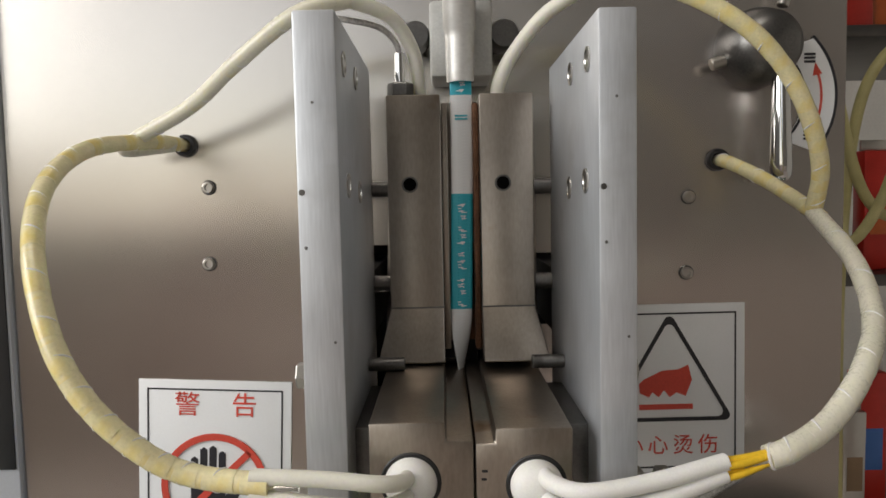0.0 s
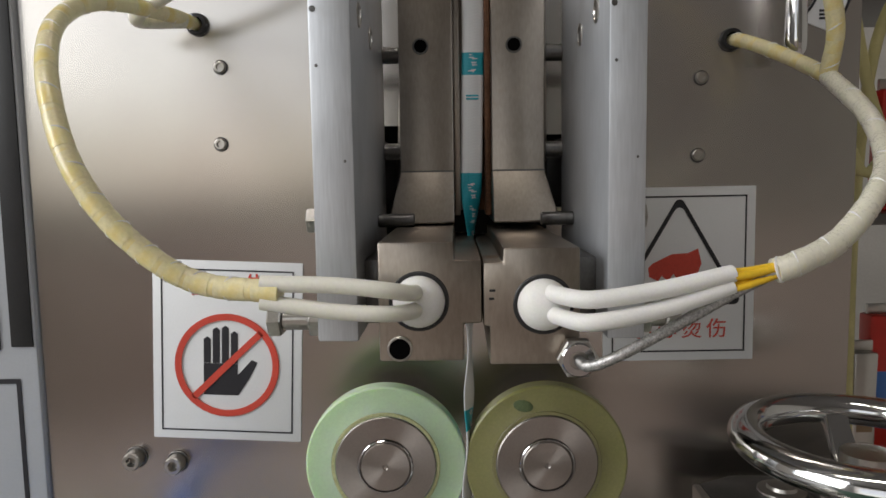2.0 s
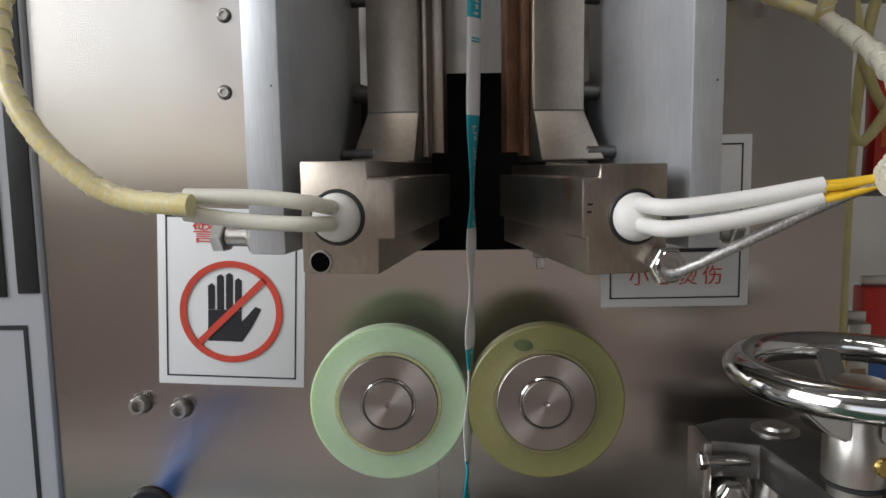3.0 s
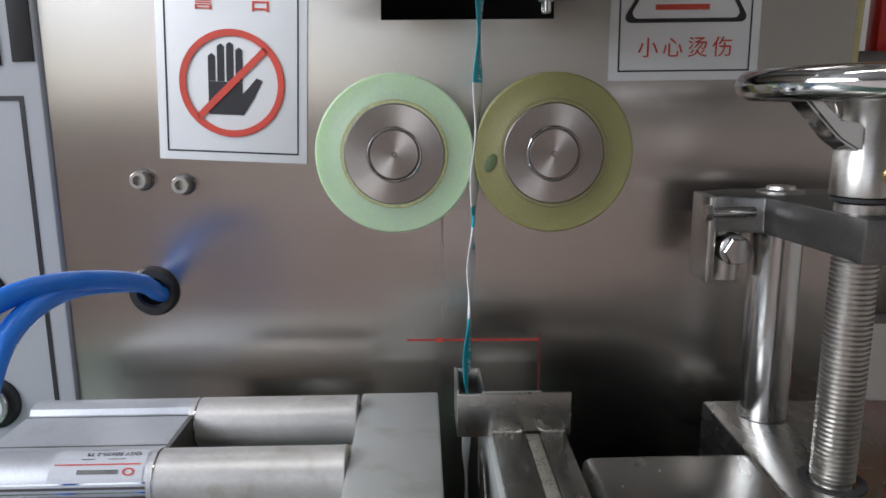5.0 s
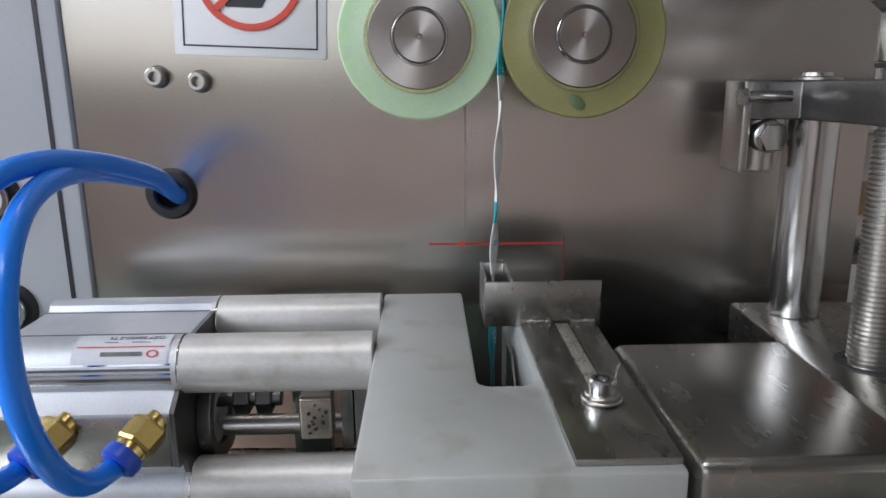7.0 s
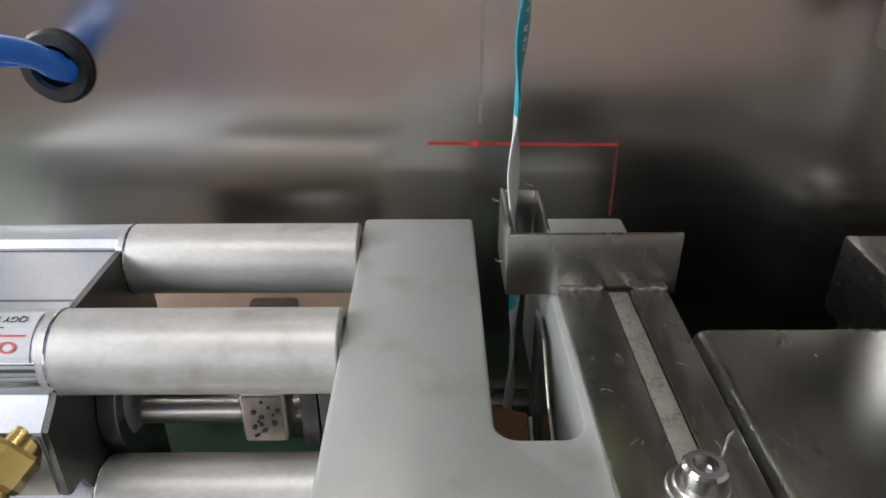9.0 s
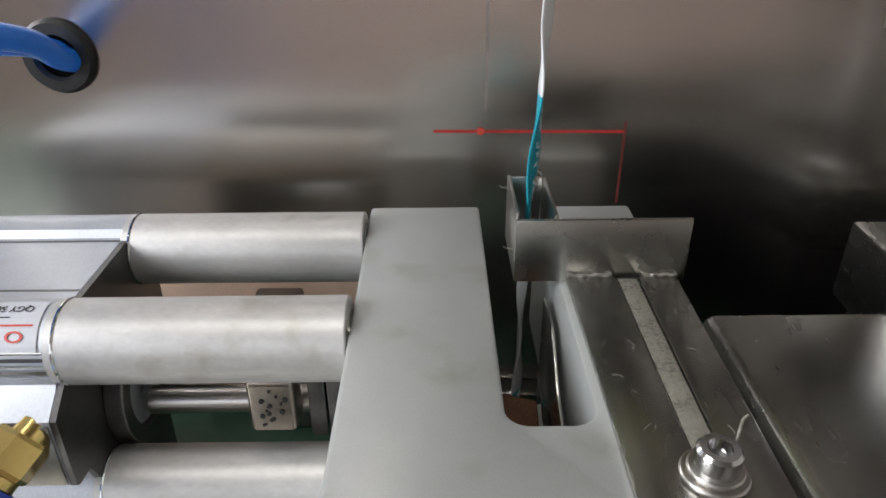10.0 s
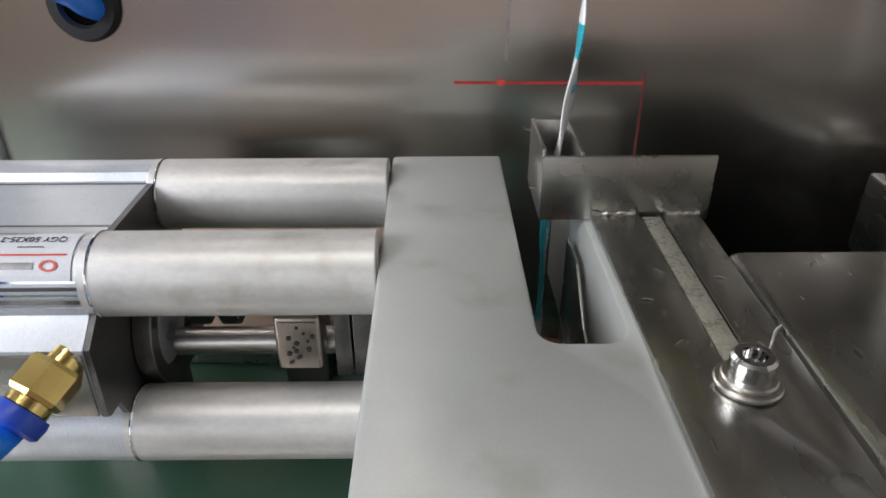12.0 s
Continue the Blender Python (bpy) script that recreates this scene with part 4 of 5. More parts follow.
# ---- sealing jaws: each side carries a plate, a heated bar and its leads ----
def vertical_sealer(sx):
    """The upright heated bar beside the film."""
    x0, x1 = (-0.0290, -0.0040) if sx < 0 else (0.0138, 0.0385)
    inner = x1 if sx < 0 else x0
    v = thing("upright_seal_bar", (0.045 * sx, HINGE, 0.122), "brown-tinted heated steel bar for the upright seal", "seal bar", "upright seal bars")
    curve = [(-0.0300, 0.1212), (-0.0300, 0.2435), (-0.0620, 0.2435), (-0.0620, 0.1450)]
    curve += [(-0.0752, 0.1222), (-0.0742, 0.1212)]
    bm = prism(curve, "x", x0, x1, 0.0007)
    for q in bm.verts:
        if q.co.z < 0.1446 and (q.co.x - (x0 + x1) / 2) * sx > 0:
            q.co.x += sx * 0.0050 * (0.1446 - q.co.z) / 0.0216
    part("bar", bm, DULL, v)
    a, b = (inner + 0.0002, inner + 0.0085) if sx < 0 else (inner - 0.0085, inner - 0.0002)
    part("seal_insert", box(min(a, b), max(a, b), -0.0440, -0.0320, 0.1260, 0.2420, 0.0005), RUST if sx > 0 else DULL, v, "scorched seal insert")
    part("inner_strip", box(*sorted((inner + 0.0002 * -sx, inner - 0.0030 * sx)), -0.0560, -0.0450, 0.1240, 0.2400, 0.0005), RUST if sx > 0 else DULL, v)
    hx = -0.0187 if sx < 0 else 0.0243
    part("bore_rim", pipe((hx, -0.0615, 0.2025), (hx, -0.0626, 0.2025), 0.0038, 0.0030), DARKSTEEL, v)
    part("bore", cyl((hx, -0.0612, 0.2025), (hx, -0.0624, 0.2025), 0.0031, 0.0001), HOLE, v)
    part("joint_line", box(x0 - 0.0002, x1 + 0.0002, -0.0623, -0.0610, 0.1447, 0.1455, 0), DARKSTEEL, v)
    out = x0 if sx < 0 else x1
    part("guide_rod", cyl((out - 0.0002 * sx, -0.0480, 0.2010), (out + 0.0420 * sx, -0.0480, 0.2010), 0.0040), DARKSTEEL, v)
    part("guide_rod", cyl((out - 0.0002 * sx, -0.0480, 0.1550), (out + 0.0420 * sx, -0.0480, 0.1550), 0.0040), DARKSTEEL, v)
    # leads at the top
    if sx < 0:
        part("terminal_nut", hexagon((-0.0225, -0.0540, 0.2435), (-0.0225, -0.0540, 0.2500), 0.0062), DARKSTEEL, v)
        part("terminal", cyl((-0.0225, -0.0540, 0.2500), (-0.0225, -0.0540, 0.2640), 0.0024), CHROME, v)
        part("braided_lead", sweep(spline([(-0.0225, -0.0540, 0.2630), (-0.0245, -0.0560, 0.2690), (-0.0312, -0.0600, 0.2745), (-0.0449, -0.0640, 0.2771), (-0.0600, -0.0600, 0.2800)], 8), 0.0014, 10), BRAID, v)
        part("lead", sweep(spline([(-0.0136, -0.0460, 0.2420), (-0.0142, -0.0480, 0.2500), (-0.0164, -0.0520, 0.2654), (-0.0261, -0.0600, 0.2792), (-0.0440, -0.0700, 0.2844)], 8), 0.0033, 12), CREAM, v, "cream silicone sleeve")
    else:
        part("lead", sweep(spline([(0.0232, -0.0460, 0.2420), (0.0242, -0.0480, 0.2500), (0.0302, -0.0500, 0.2622), (0.0437, -0.0600, 0.2777), (0.0599, -0.0700, 0.2871)], 8), 0.0033, 12), CREAM, v, "cream silicone sleeve")
    return v


YF, YBK = -0.157, -0.030


LEADS = []


def jaw(sx):
    j = thing("sealing_jaw", (0.045 * sx, HINGE, 0.079), "grey aluminium jaw plate carrying a heated cross-seal bar", "sealing jaw", "sealing jaws")
    if sx < 0:
        prof = [(-0.0303, 0.0790), (-0.0010, 0.0790), (-0.0010, 0.0920), (0.0052, 0.0920), (0.0052, 0.1140), (-0.0043, 0.1140), (-0.0043, 0.1205), (-0.0303, 0.1205)]
        px0, px1, cx, pz1 = -0.0518, -0.0376, -0.0163, 0.2580
    else:
        prof = [(0.0078, 0.0775), (0.0387, 0.0775), (0.0387, 0.1180), (0.0125, 0.1180), (0.0125, 0.1130), (0.0057, 0.1130), (0.0057, 0.0910), (0.0078, 0.0910)]
        px0, px1, cx, pz1 = 0.0483, 0.0611, 0.0262, 0.2568
    cz = 0.1000 if sx < 0 else 0.0985
    part("jaw_plate", box(px0, px1, -0.155, -0.047, 0.0858, pz1, 0.0008), ALU, j, "grey anodised aluminium plate")
    bar_ = part("heated_bar", prism(prof, "y", YF, YBK, 0.0010), DULL, j, "brown-tinted steel heating bar")
    part("bore_ring", pipe((cx, YF + 0.001, cz), (cx, YF - 0.0006, cz), 0.0104, 0.0089, 40), BLACK, bar_)
    part("plug", lathe((cx, YF + 0.0005, cz), (cx, -1, cz), [(0, 0), (0.0089, 0), (0.0089, 0.002), (0.0082, 0.0050), (0.0056, 0.0075), (0, 0.0085)], 36), SLEEVE, bar_, "white silicone plug")
    if sx < 0:
        part("bolt_hole", cyl((-0.0232, YF + 0.0008, 0.0835), (-0.0232, YF - 0.0004, 0.0835), 0.0038, 0.0001), HOLE, bar_)
        part("hole_rim", pipe((-0.0232, YF + 0.0005, 0.0835), (-0.0232, YF - 0.0008, 0.0835), 0.0044, 0.0037), STEEL, bar_)
    else:
        part("stamp_marks", box(0.0078, 0.0098, YF - 0.0002, YF + 0.0004, 0.1030, 0.1038, 0), BLACK, bar_)
        part("stamp_marks", box(0.0076, 0.0094, YF - 0.0002, YF + 0.0004, 0.1002, 0.1010, 0), BLACK, bar_)
        part("lug_nut", hexagon((0.0372, YF - 0.0002, 0.0805), (0.0372, YF - 0.0055, 0.0805), 0.0072), STEEL, j)
        part("lug", pipe((0.0372, YF - 0.0055, 0.0805), (0.0372, YF - 0.0068, 0.0805), 0.0058, 0.0032), CHROME, j)
    # spacers, carriage arm and set screws
    sp = (px1, prof[0][0]) if sx < 0 else (prof[1][0], px0)
    part("spacer", box(sp[0] - 0.0003, sp[1] + 0.0003, -0.135, -0.075, 0.0880, 0.1120, 0.0006), DARKSTEEL, j)
    part("spacer_pin", cyl((sp[0], -0.0830, 0.1235), (sp[0] + (0.0160 if sx < 0 else -0.004), -0.0830, 0.1235), 0.0030), DARKSTEEL, j)
    if sx > 0:
        part("spacer_pin", cyl((0.0340, -0.0830, 0.1235), (0.0483, -0.0830, 0.1235), 0.0030), DARKSTEEL, j)
    part("carriage_arm", box(px0 + 0.0010, px1 - 0.0010, -0.0468, 0.060, 0.1290, 0.1610, 0.0006), DARKSTEEL, j)
    face = px0 if sx < 0 else px1
    for y, z, ln, r in ((-0.1420, 0.0915, 0.0150, 0.0066), (-0.1080, 0.1255, 0.0070, 0.0055), (-0.0800, 0.1985, 0.0045, 0.0050)):
        if sx > 0 and ln > 0.01:
            ln = 0.010
        part("set_screw", cyl((face - 0.0003 * sx, y, z), (face + ln * sx, y, z), r * 0.62), STEEL, j)
        part("screw_head", hexagon((face + ln * sx, y, z), (face + (ln + 0.0050) * sx, y, z), r), STEEL, j)
        if ln > 0.009:
            part("lock_nut", hexagon((face + 0.0002 * sx, y, z), (face + 0.0050 * sx, y, z), r), STEEL, j)
    for x, z, r in ((px0 + 0.0016, 0.1985, 0.0011), (px0 + 0.0024, 0.1800, 0.0006), (px1 - 0.0030, 0.1480, 0.0005), (px0 + 0.0060, 0.2280, 0.0005)):
        part("dent", cyl((x, -0.1549, z), (x, -0.1552, z), r, 0.0001, 8), DARKSTEEL, j)
    side = px1 if sx < 0 else px0
    for y, z in ((-0.138, 0.2433), (-0.1048, 0.2440), (-0.1336, 0.2010), (-0.1000, 0.1990)):
        part("plate_screw", lathe((side, y, z), (side - sx, y, z), [(0.0045, 0), (0.0045, 0.0006), (0.0034, 0.0007), (0.0030, 0.0002), (0, 0.0002)], 20), STEEL, j)
    if sx > 0:
        part("thermocouple_nut", hexagon((0.0190, -0.0620, 0.0778), (0.0190, -0.0620, 0.0720), 0.0042), STEEL, j)
        part("thermocouple", cyl((0.0190, -0.0620, 0.0725), (0.0190, -0.0620, 0.0665), 0.0024), CHROME, j)
    # leads near the bar
    if sx < 0:
        for pts in ([(-0.0165, -0.158, 0.1036), (-0.0185, -0.168, 0.1046), (-0.0259, -0.174, 0.1066), (-0.0421, -0.174, 0.1084), (-0.0660, -0.172, 0.1090)],
                    [(-0.0166, -0.158, 0.0978), (-0.0186, -0.168, 0.0985), (-0.0261, -0.174, 0.0990), (-0.0423, -0.174, 0.1000), (-0.0662, -0.172, 0.1030)]):
            LEADS.append((part("lead_sleeve", sweep(spline(pts, 8), 0.0027, 14), CREAM, j, "cream silicone sleeve"), sx))
    else:
        for pts in ([(0.0285, -0.158, 0.1031), (0.0298, -0.168, 0.1034), (0.0397, -0.175, 0.1030), (0.0614, -0.174, 0.1057), (0.0850, -0.170, 0.1100)],
                    [(0.0285, -0.158, 0.0961), (0.0307, -0.168, 0.0960), (0.0398, -0.176, 0.0959), (0.0615, -0.174, 0.0994), (0.0847, -0.170, 0.1058)]):
            LEADS.append((part("lead_sleeve", sweep(spline(pts, 8), 0.0029, 14), SLEEVE, j, "white fibreglass sleeve"), sx))
        for dz, dy in ((0.0012, 0), (0.0, -0.0016), (-0.0030, 0), (-0.0042, -0.0014)):
            LEADS.append((part("yellow_wire", sweep(spline([(0.0835, -0.1700 + dy, 0.1092 + dz), (0.0900, -0.1695 + dy, 0.1098 + dz * 0.8), (0.1020, -0.1680 + dy * 0.5, 0.1120 + dz * 0.4)], 6), 0.0013, 10), YELLOW, j, "yellow insulated wire"), sx))
        LEADS.append((part("braided_lead", sweep(spline([(0.0374, -0.1635, 0.0801), (0.0397, -0.168, 0.0797), (0.0479, -0.172, 0.0838), (0.0658, -0.172, 0.0933), (0.0843, -0.1705, 0.1032), (0.1000, -0.1685, 0.1105)], 10), 0.0019, 12), BRAID, j, "braided steel thermocouple lead"), sx))
    return j


SEALERS = [(vertical_sealer(-1), -1), (vertical_sealer(1), 1)]
JAWS = [(jaw(-1), -1), (jaw(1), 1)]

# ---- cable looms in short stiff lengths that follow the jaws ----
LOOMS = []


def loom(points, pieces, r, sx, weight0, weight1, material, label, bend=1.0):
    """A wrapped cable; each length shares the jaw's travel by its weight."""
    c = thing("wrapped_cable", points[0], label, "cable", "heater cables")
    line = spline(points, 24)
    n = len(line) - 1
    for k in range(pieces):
        i0, i1 = round(n * k / pieces), round(n * (k + 1) / pieces)
        i0, i1 = max(0, i0 - 2), min(n, i1 + 2)
        rr = r * (1.0 if k % 2 else 1.03)
        p = part("cable_length", sweep(line[i0:i1 + 1], rr, 16), material, c, at=line[(i0 + i1) // 2])
        w = weight0 + (weight1 - weight0) * (k / max(1, pieces - 1)) ** bend
        LOOMS.append((p, sx, w, line[(i0 + i1) // 2].copy()))
        if k % 2 == 0:
            q = line[(i0 + i1) // 2]
            d = (line[(i0 + i1) // 2 + 1] - q).normalized()
            e = d.cross(Vector((0, 0, 1))).normalized()
            d2 = (d + e * 0.55).normalized()
            band = part("wrap_edge", pipe(q - d2 * 0.0004, q + d2 * 0.0004, r * 1.13, r * 0.96, 18), SLEEVE, p, at=q)
    return c


loom([(-0.0600, -0.1720, 0.1062), (-0.0850, -0.1690, 0.1085), (-0.1012, -0.1700, 0.1170), (-0.1183, -0.1700, 0.1339), (-0.1315, -0.1650, 0.1550), (-0.1434, -0.1500, 0.1835), (-0.1536, -0.1200, 0.2056), (-0.1560, -0.0800, 0.2208), (-0.1500, -0.0250, 0.2278), (-0.1435, 0.0060, 0.2276)], 36, 0.0037, -1, 1.0, 0.0, WRAP, "yellow heater cable in clear spiral wrap", bend=4.5)
loom([(0.0990, -0.1685, 0.1105), (0.1067, -0.1680, 0.1130), (0.1236, -0.1600, 0.1194), (0.1434, -0.1450, 0.1334), (0.1612, -0.1200, 0.1470), (0.1705, -0.0900, 0.1661), (0.1689, -0.0600, 0.1860)], 16, 0.0040, 1, 1.0, 0.1, WRAP_CLEAR, "heater cable in milky spiral wrap")
loom([(0.1700, -0.0650, 0.1825), (0.1689, -0.0600, 0.1860), (0.1614, -0.0300, 0.2008), (0.1502, -0.0080, 0.2119), (0.1466, 0.0060, 0.2139)], 8, 0.0036, 1, 0.1, 0.0, WRAP, "yellow heater cable entering the panel grommet")
loom([(0.1689, -0.0600, 0.1868), (0.1676, -0.0680, 0.2054), (0.1593, -0.0750, 0.2263), (0.1467, -0.0800, 0.2465), (0.1285, -0.0850, 0.2637), (0.1069, -0.0850, 0.2771), (0.0821, -0.0800, 0.2872), (0.0590, -0.0695, 0.2868)], 16, 0.0038, 1, 0.0, 1.0, WRAP, "yellow heater cable in clear spiral wrap")
loom([(-0.1470, -0.0110, 0.2270), (-0.1618, -0.0350, 0.2243), (-0.1232, -0.0500, 0.2416), (-0.0953, -0.0650, 0.2593), (-0.0657, -0.0750, 0.2774), (-0.0430, -0.0700, 0.2844)], 14, 0.0036, -1, 0.0, 1.0, WRAP_CLEAR, "heater cable in milky spiral wrap")

# ---- the film: short stiff sections that slide down a fixed twisted line ----
STEP = 0.0538          # one packet
PER = 36               # sections in a packet
SEC = STEP / PER
CYCLE = 2.165
ADVANCES = [0.92 + CYCLE * k for k in range(6)]
FED = [0.0, STEP, STEP * 2, STEP * 3, STEP * 4 + 0.0105, STEP * 5 + 0.0105, STEP * 6 + 0.0105]   # film drawn after each advance
SWAY = [0.0, 0.0, 0.0, 0.0, -0.0042, 0.0014, 0.0060]     # sideways bow of the free length below the rollers


def film_place(z, sway=0.0, slack=0.0):
    """Place and turn of a section whose middle is at height z."""
    if z > 0.0:
        x = 0.0012 + 0.0046 * min(1.0, z / 0.21)
        y = -0.0520
    else:
        u = min(1.0, -z / 0.118)
        x = 0.0012 - 0.0054 * u
        y = -0.0520 - 0.0150 * u
        x += sway * math.sin(math.pi * min(1.0, -z / 0.136)) ** 0.8
    if z > 0.150:
        yaw = 48.0 * slack
    elif z > 0.1047:
        u = (0.150 - z) / 0.0453
        yaw = 48.0 * slack + (82.0 - 48.0 * slack) * u * u * (3 - 2 * u)
    else:
        u = ((0.1047 - z) / 0.0468) % 1.0
        yaw = 82.0 - 22.0 * math.sin(math.pi * u) ** 2
        if z < -0.03:
            yaw = 90.0 - 27.0 * math.sin(math.pi * (-0.080 - z) / 0.0468) ** 2
    return x, y, yaw


film = thing("film_strip", (0, -0.052, 0), "strip of joined white and teal stick packets", "film strip")


def section_mesh(name, kind):
    bm = bmesh.new()
    n, a, b, h = 20, 0.0052, 0.0009, SEC * 0.53
    lo = [bm.verts.new((a * math.cos(2 * math.pi * i / n), b * math.sin(2 * math.pi * i / n), -h)) for i in range(n)]
    hi = [bm.verts.new((a * math.cos(2 * math.pi * i / n), b * math.sin(2 * math.pi * i / n), h)) for i in range(n)]
    for i in range(n):
        f = bm.faces.new((lo[i], lo[(i + 1) % n], hi[(i + 1) % n], hi[i]))
        f.smooth = True
        f.material_index = 0
    me = bpy.data.meshes.new(name)
    bm.to_mesh(me)
    bm.free()
    me.materials.append(TEAL if kind == "teal" else FILM)
    return me


WHITE_SEC, TEAL_SEC = section_mesh("film_section", "white"), section_mesh("film_section", "teal")
MARK = box(-0.0030, 0.0030, -0.00115, -0.00095, -0.0004, 0.0004, 0)
mark_me = bpy.data.meshes.new("print_mark")
MARK.to_mesh(mark_me)
MARK.free()
mark_me.materials.append(TEAL)
GLYPHS = []
strokes = random.Random(8)
for n in range(4):
    glyph = bmesh.new()
    for q in range(5):
        if strokes.random() < 0.5:
            x0, z0 = strokes.uniform(-0.0024, 0.0002), strokes.uniform(-0.0012, 0.0010)
            box(x0, x0 + strokes.uniform(0.0012, 0.0026), -0.00115, -0.00095, z0, z0 + 0.00045, 0, glyph)
        else:
            x0, z0 = strokes.uniform(-0.0022, 0.0020), strokes.uniform(-0.0012, -0.0002)
            box(x0, x0 + 0.00045, -0.00115, -0.00095, z0, z0 + strokes.uniform(0.0007, 0.0013), 0, glyph)
    glyph_me = bpy.data.meshes.new("print_bar")
    glyph.to_mesh(glyph_me)
    glyph.free()
    glyph_me.materials.append(FILM)
    GLYPHS.append(glyph_me)

FILM_SECTIONS = []
PATTERN = 0.1731


def film_print(s):
    """Which print lies at film length s, measured up from the foot of the teal band."""
    u = s % PATTERN
    if u < 0.0546:
        return "teal"
    if 0.0890 < u < 0.0922:
        return "tick"
    if 0.1010 < u < 0.1120:
        return "teal"
    return "white"


k = 0
z = -0.1600
while z < 0.255 + STEP * 6:
    kind = film_print(z - 0.1428)
    ob = new("film_section", TEAL_SEC if kind == "teal" else WHITE_SEC)
    ob.parent = film
    if kind == "tick":
        tick = new("print_mark", mark_me)
        tick.parent = ob
    if kind == "teal" and k % 2 == 0 and (k // 2) % 4 != 3:
        g = new("print_bar", GLYPHS[(k // 2) % 3 if k % 5 else 3])
        g.parent = ob
    FILM_SECTIONS.append((ob, z))
    z += SEC
    k += 1

# ---- things beyond the machine ----
rack = thing("storage_rack", (0.75, 0.65, -1.1), "steel storage rack full of coloured packets", "rack")
for z in (-0.60, -0.25, 0.09, 0.40, 0.72):
    part("shelf", box(0.36, 1.20, 0.50, 0.85, z - 0.015, z, 0.002), DARKSTEEL, rack)
for x in (0.365, 1.185):
    for y in (0.51, 0.84):
        part("post", box(x - 0.015, x + 0.015, y - 0.0095, y + 0.0095, -1.1, 0.95, 0.002), DARKSTEEL, rack)
packs = random.Random(11)
COLOURS = (ORANGE, RED, SHADOWBLUE, STEEL, GREEN, CARDBOARD, RED, RED, ORANGE, STEEL)
NAMES = {ORANGE: "orange", RED: "red", SHADOWBLUE: "blue", WHITE: "white", GREEN: "dark green", YELLOW: "yellow", CARDBOARD: "brown", STEEL: "silver"}
for z in (-0.60, -0.25, 0.09, 0.40, 0.72):
    x = 0.39
    while x < 1.14:
        w, h = packs.uniform(0.03, 0.06), packs.uniform(0.09, 0.20)
        mt = COLOURS[packs.randrange(len(COLOURS))]
        y = packs.uniform(0.53, 0.58)
        pk = thing("sample_packet", (x + w / 2, y, z), NAMES[mt] + " sample packet standing on the storage rack", "packet", "rack packets")
        part("pouch", prism([(x, z), (x + w, z), (x + w * 0.97, z + h * 0.5), (x + w, z + h), (x, z + h), (x + w * 0.03, z + h * 0.5)], "y", y, y + 0.03, 0.004), mt, pk)
        part("top_seal", box(x + 0.002, x + w - 0.002, y + 0.012, y + 0.018, z + h, z + h + 0.014, 0.001), STEEL, pk)
        part("print_panel", box(x + w * 0.18, x + w * 0.82, y - 0.0008, y - 0.0002, z + h * 0.3, z + h * 0.6, 0.0002), COLOURS[(packs.randrange(len(COLOURS)))], pk)
        x += w + packs.uniform(0.004, 0.02)
for pts in ([(0.38, 0.42, 0.62), (0.42, 0.40, 0.36), (0.46, 0.40, 0.20), (0.52, 0.42, 0.17), (0.56, 0.42, 0.26), (0.52, 0.40, 0.36), (0.46, 0.40, 0.30), (0.45, 0.42, 0.10), (0.48, 0.47, -0.24)], [(0.50, 0.42, 0.66), (0.50, 0.38, 0.30), (0.44, 0.38, 0.14), (0.40, 0.40, 0.22), (0.43, 0.46, -0.24)]):
    hang = thing("hanging_cable", pts[0], "loose pale yellow cable hanging beside the rack", "cable", "hanging cables")
    part("cable", sweep(spline(pts, 8), 0.006, 10), PALE, hang)


# ---- what moves ----
LEFT_TRAVEL = ((0.0, 0.0), (0.36, 0.0006), (0.45, 0.0095), (0.60, 0.0215), (0.80, 0.0302), (1.00, 0.0355), (1.25, 0.0305), (1.36, 0.0225), (1.50, 0.0176), (1.62, 0.0085), (1.75, 0.0008), (1.85, 0.0))
RIGHT_TRAVEL = ((0.0, 0.0), (0.30, 0.0015), (0.36, 0.0055), (0.50, 0.0135), (0.62, 0.0245), (0.80, 0.0340), (1.00, 0.0350), (1.25, 0.0350), (1.38, 0.0310), (1.50, 0.0240), (1.62, 0.0120), (1.75, 0.0030), (1.85, 0.0))


def travel_keys(sx):
    keys = []
    for n in range(6):
        keys += [(n * CYCLE + ph, d) for ph, d in (LEFT_TRAVEL if sx < 0 else RIGHT_TRAVEL) if n * CYCLE + ph <= 12.0]
    if keys[-1][0] < 12.0:
        keys.append((12.0, keys[-1][1]))
    return keys


BACK, LIFT = 0.36, 0.045


def swing_rows(at, sx, share=1.0):
    """The jaws swing about an upright hinge; the travel is that of the bar's front end."""
    return [(t, pose(at[0], at[1] + BACK * share * d, at[2] + LIFT * share * d, 0, 0, sx * math.degrees(d / (HINGE - YF)))) for t, d in travel_keys(sx)]


def lead_rows(sx):
    """Leads turn back about the plug as the jaw swings open."""
    c = ((0.0262 if sx > 0 else -0.0163) - 0.045 * sx, YF - HINGE, 0.02)
    return [(t, pose(*c) @ pose(0, 0, 0, 0, 0, -sx * LAG[sx] * d / 0.035) @ pose(-c[0], -c[1], -c[2])) for t, d in travel_keys(sx)]


LAG = {-1: 10.0, 1: 27.0}
DRIFT = {-1: (-0.02, -0.40), 1: (-0.27, -1.12)}


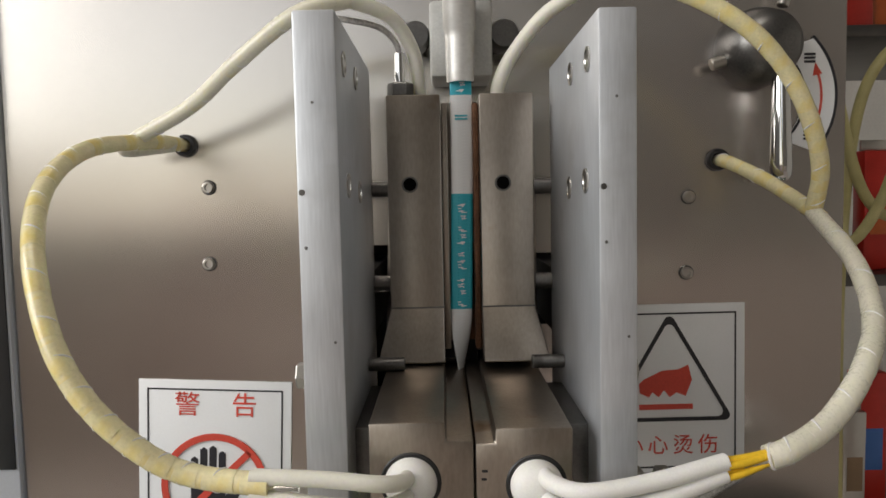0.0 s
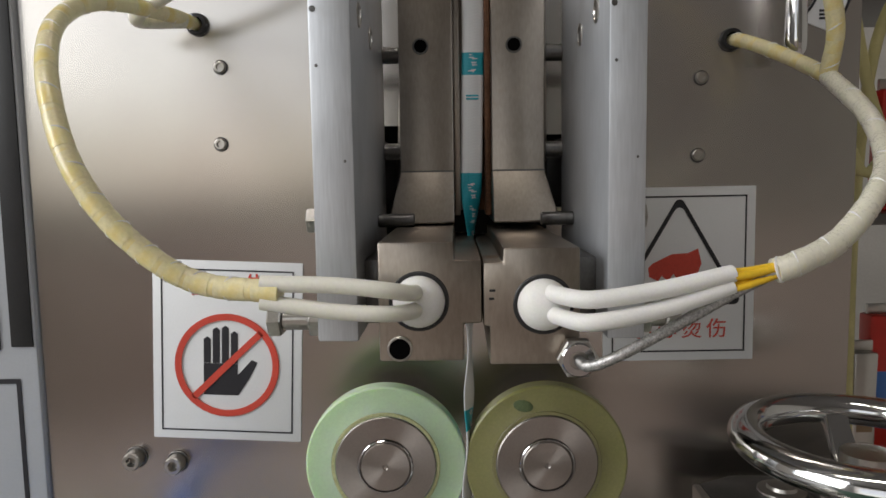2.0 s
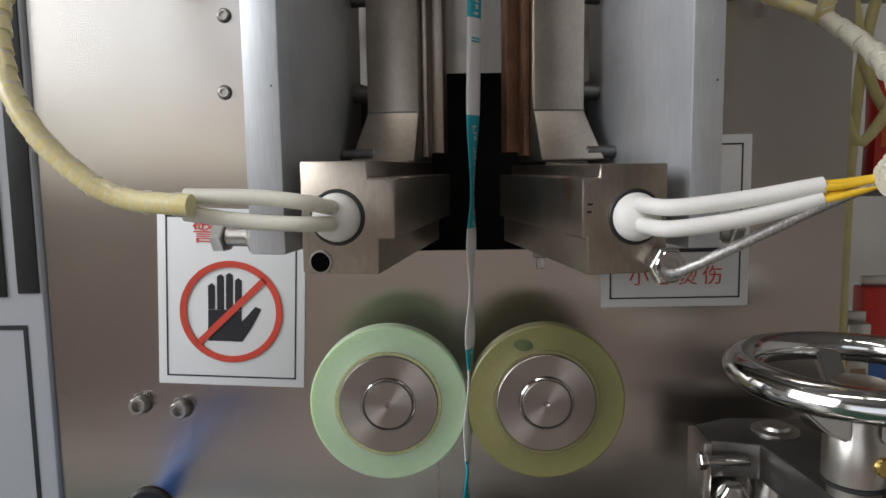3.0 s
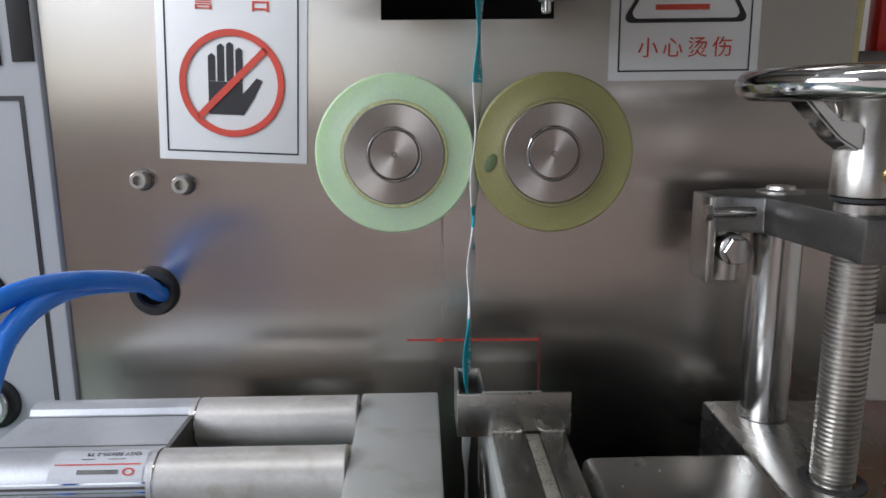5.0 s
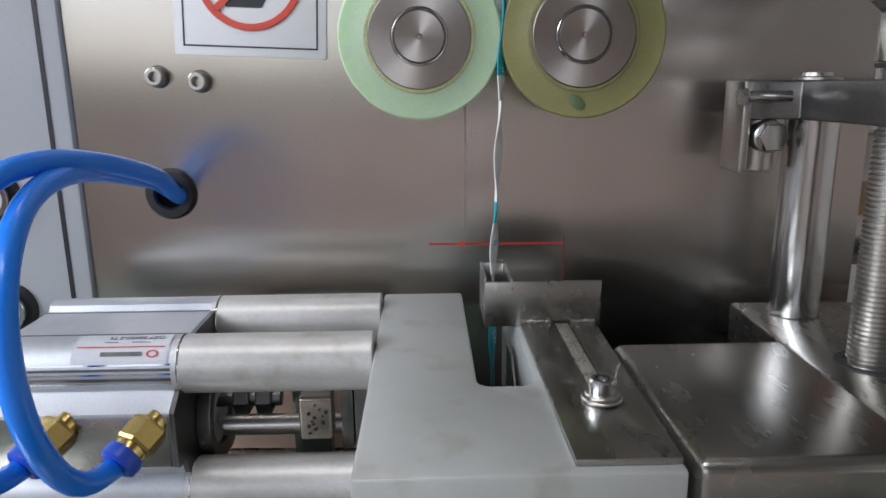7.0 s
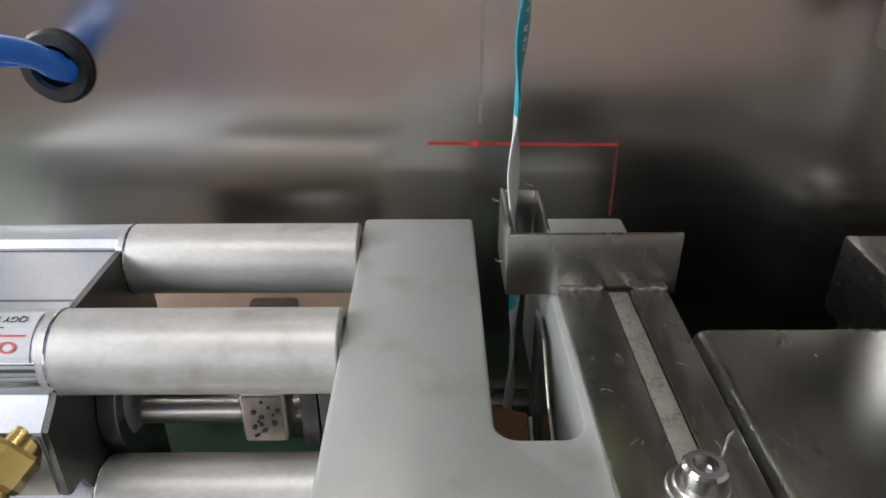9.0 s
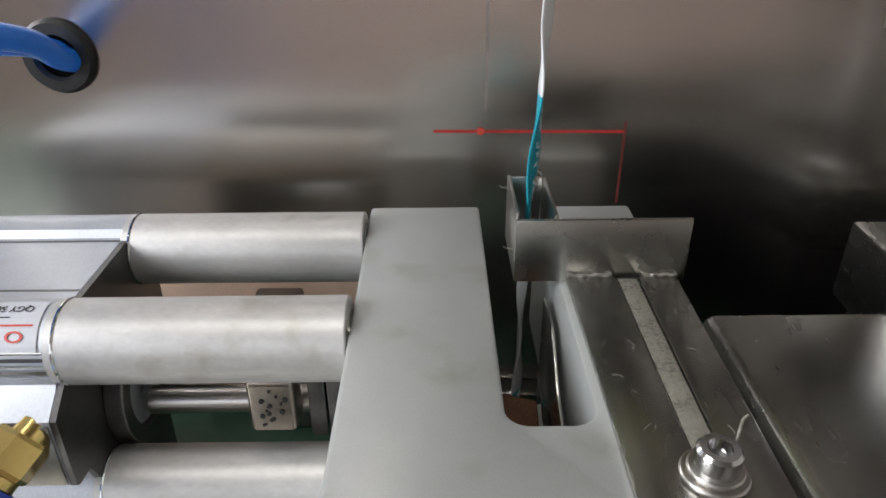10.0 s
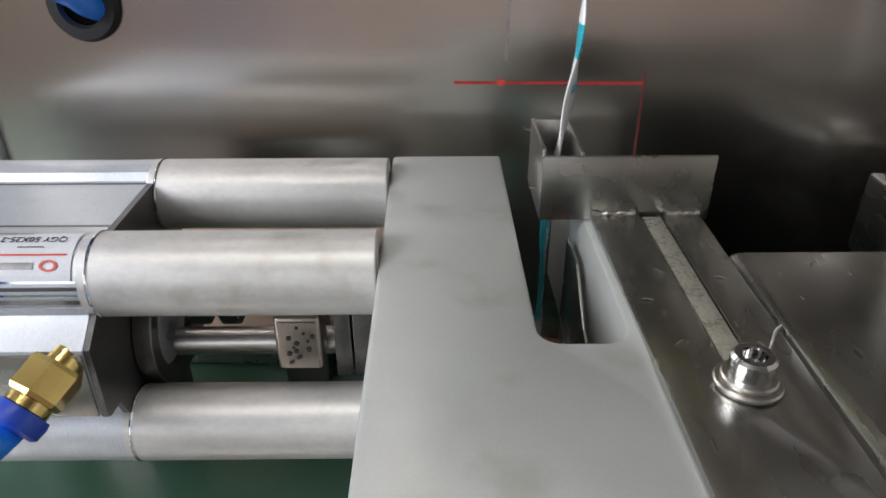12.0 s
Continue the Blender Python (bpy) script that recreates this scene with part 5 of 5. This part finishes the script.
def trail_rows(at, place, sx, share):
    """A length of cable that follows the swing by its share."""
    reach = (HINGE - place[1]) / (HINGE - YF)
    return [(t, pose(at[0] + sx * d * (reach + DRIFT[sx][0]) * share, at[1] + (sx / (HINGE - YF) * (place[0] - 0.045 * sx) + BACK + DRIFT[sx][1]) * d * share, at[2] + LIFT * d * share)) for t, d in travel_keys(sx)]


MOVE = ((0.0, 0.0), (0.04, 0.25), (0.08, 0.60), (0.18, 0.93), (0.28, 1.0))


def film_rows(z0):
    rows = []

    def put(t, k, u, slack):
        z = z0 - FED[k] - (FED[min(k + 1, 6)] - FED[k]) * u
        sway = SWAY[k] + (SWAY[min(k + 1, 6)] - SWAY[k]) * u
        if z < -0.190:
            z = -0.190 - (-0.190 - z) * 1.2
        x, y, yaw = film_place(z, sway, slack)
        rows.append((t, pose(x, y + 0.052, z, 0, 0, yaw)))

    put(0.0, 0, 0.0, 0.0)
    for n, t0 in enumerate(ADVANCES):
        marks = [(-0.55, n, 0.0, 0.0), (-0.30, n, 0.0, 1.0)] + [(dt, n, u, 1.0) for dt, u in MOVE] + [(0.55, n + 1, 0.0, 1.0), (0.80, n + 1, 0.0, 0.0)]
        for dt, k, u, slack in marks:
            if t0 + dt <= 12.0:
                put(t0 + dt, k, u, slack)
    if rows[-1][0] < 12.0:
        put(12.0, 6, 0.0, 1.0)
    return rows


def motions():
    for ob, sx in JAWS:
        walk(ob, swing_rows(ob.location.copy(), sx))
    for ob, sx in SEALERS:
        walk(ob, swing_rows(ob.location.copy(), sx, 0.0))
    for ob, sx in LEADS:
        walk(ob, lead_rows(sx))
    for ob, sx, w, place in LOOMS:
        if w > 0.01:
            walk(ob, trail_rows(ob.location.copy(), place, sx, w))
    for ob, z in FILM_SECTIONS:
        walk(ob, film_rows(z))
    for ob, sx in ROLLERS:
        at = ob.location.copy()
        rows = [(0.0, pose(*at))]
        turn = math.degrees(STEP / 0.040)
        for n, t0 in enumerate(ADVANCES):
            rows += [(t0 + dt, pose(at[0], at[1], at[2], 0, -sx * turn * (n + u), 0)) for dt, u in MOVE if t0 + dt <= 12.0]
        if rows[-1][0] < 12.0:
            rows.append((12.0, rows[-1][1]))
        walk(ob, rows)
    at = blade.location.copy()
    rows = [(0.0, pose(*at))]
    for t0 in ADVANCES:
        for dt, d in ((0.90, 0.0), (1.02, 0.0075), (1.14, 0.0075), (1.25, 0.0)):
            if t0 + dt <= 12.0:
                rows.append((t0 + dt, pose(at[0] + d, at[1], at[2])))
    rows.append((12.0, pose(*at)))
    walk(blade, rows)


motions()
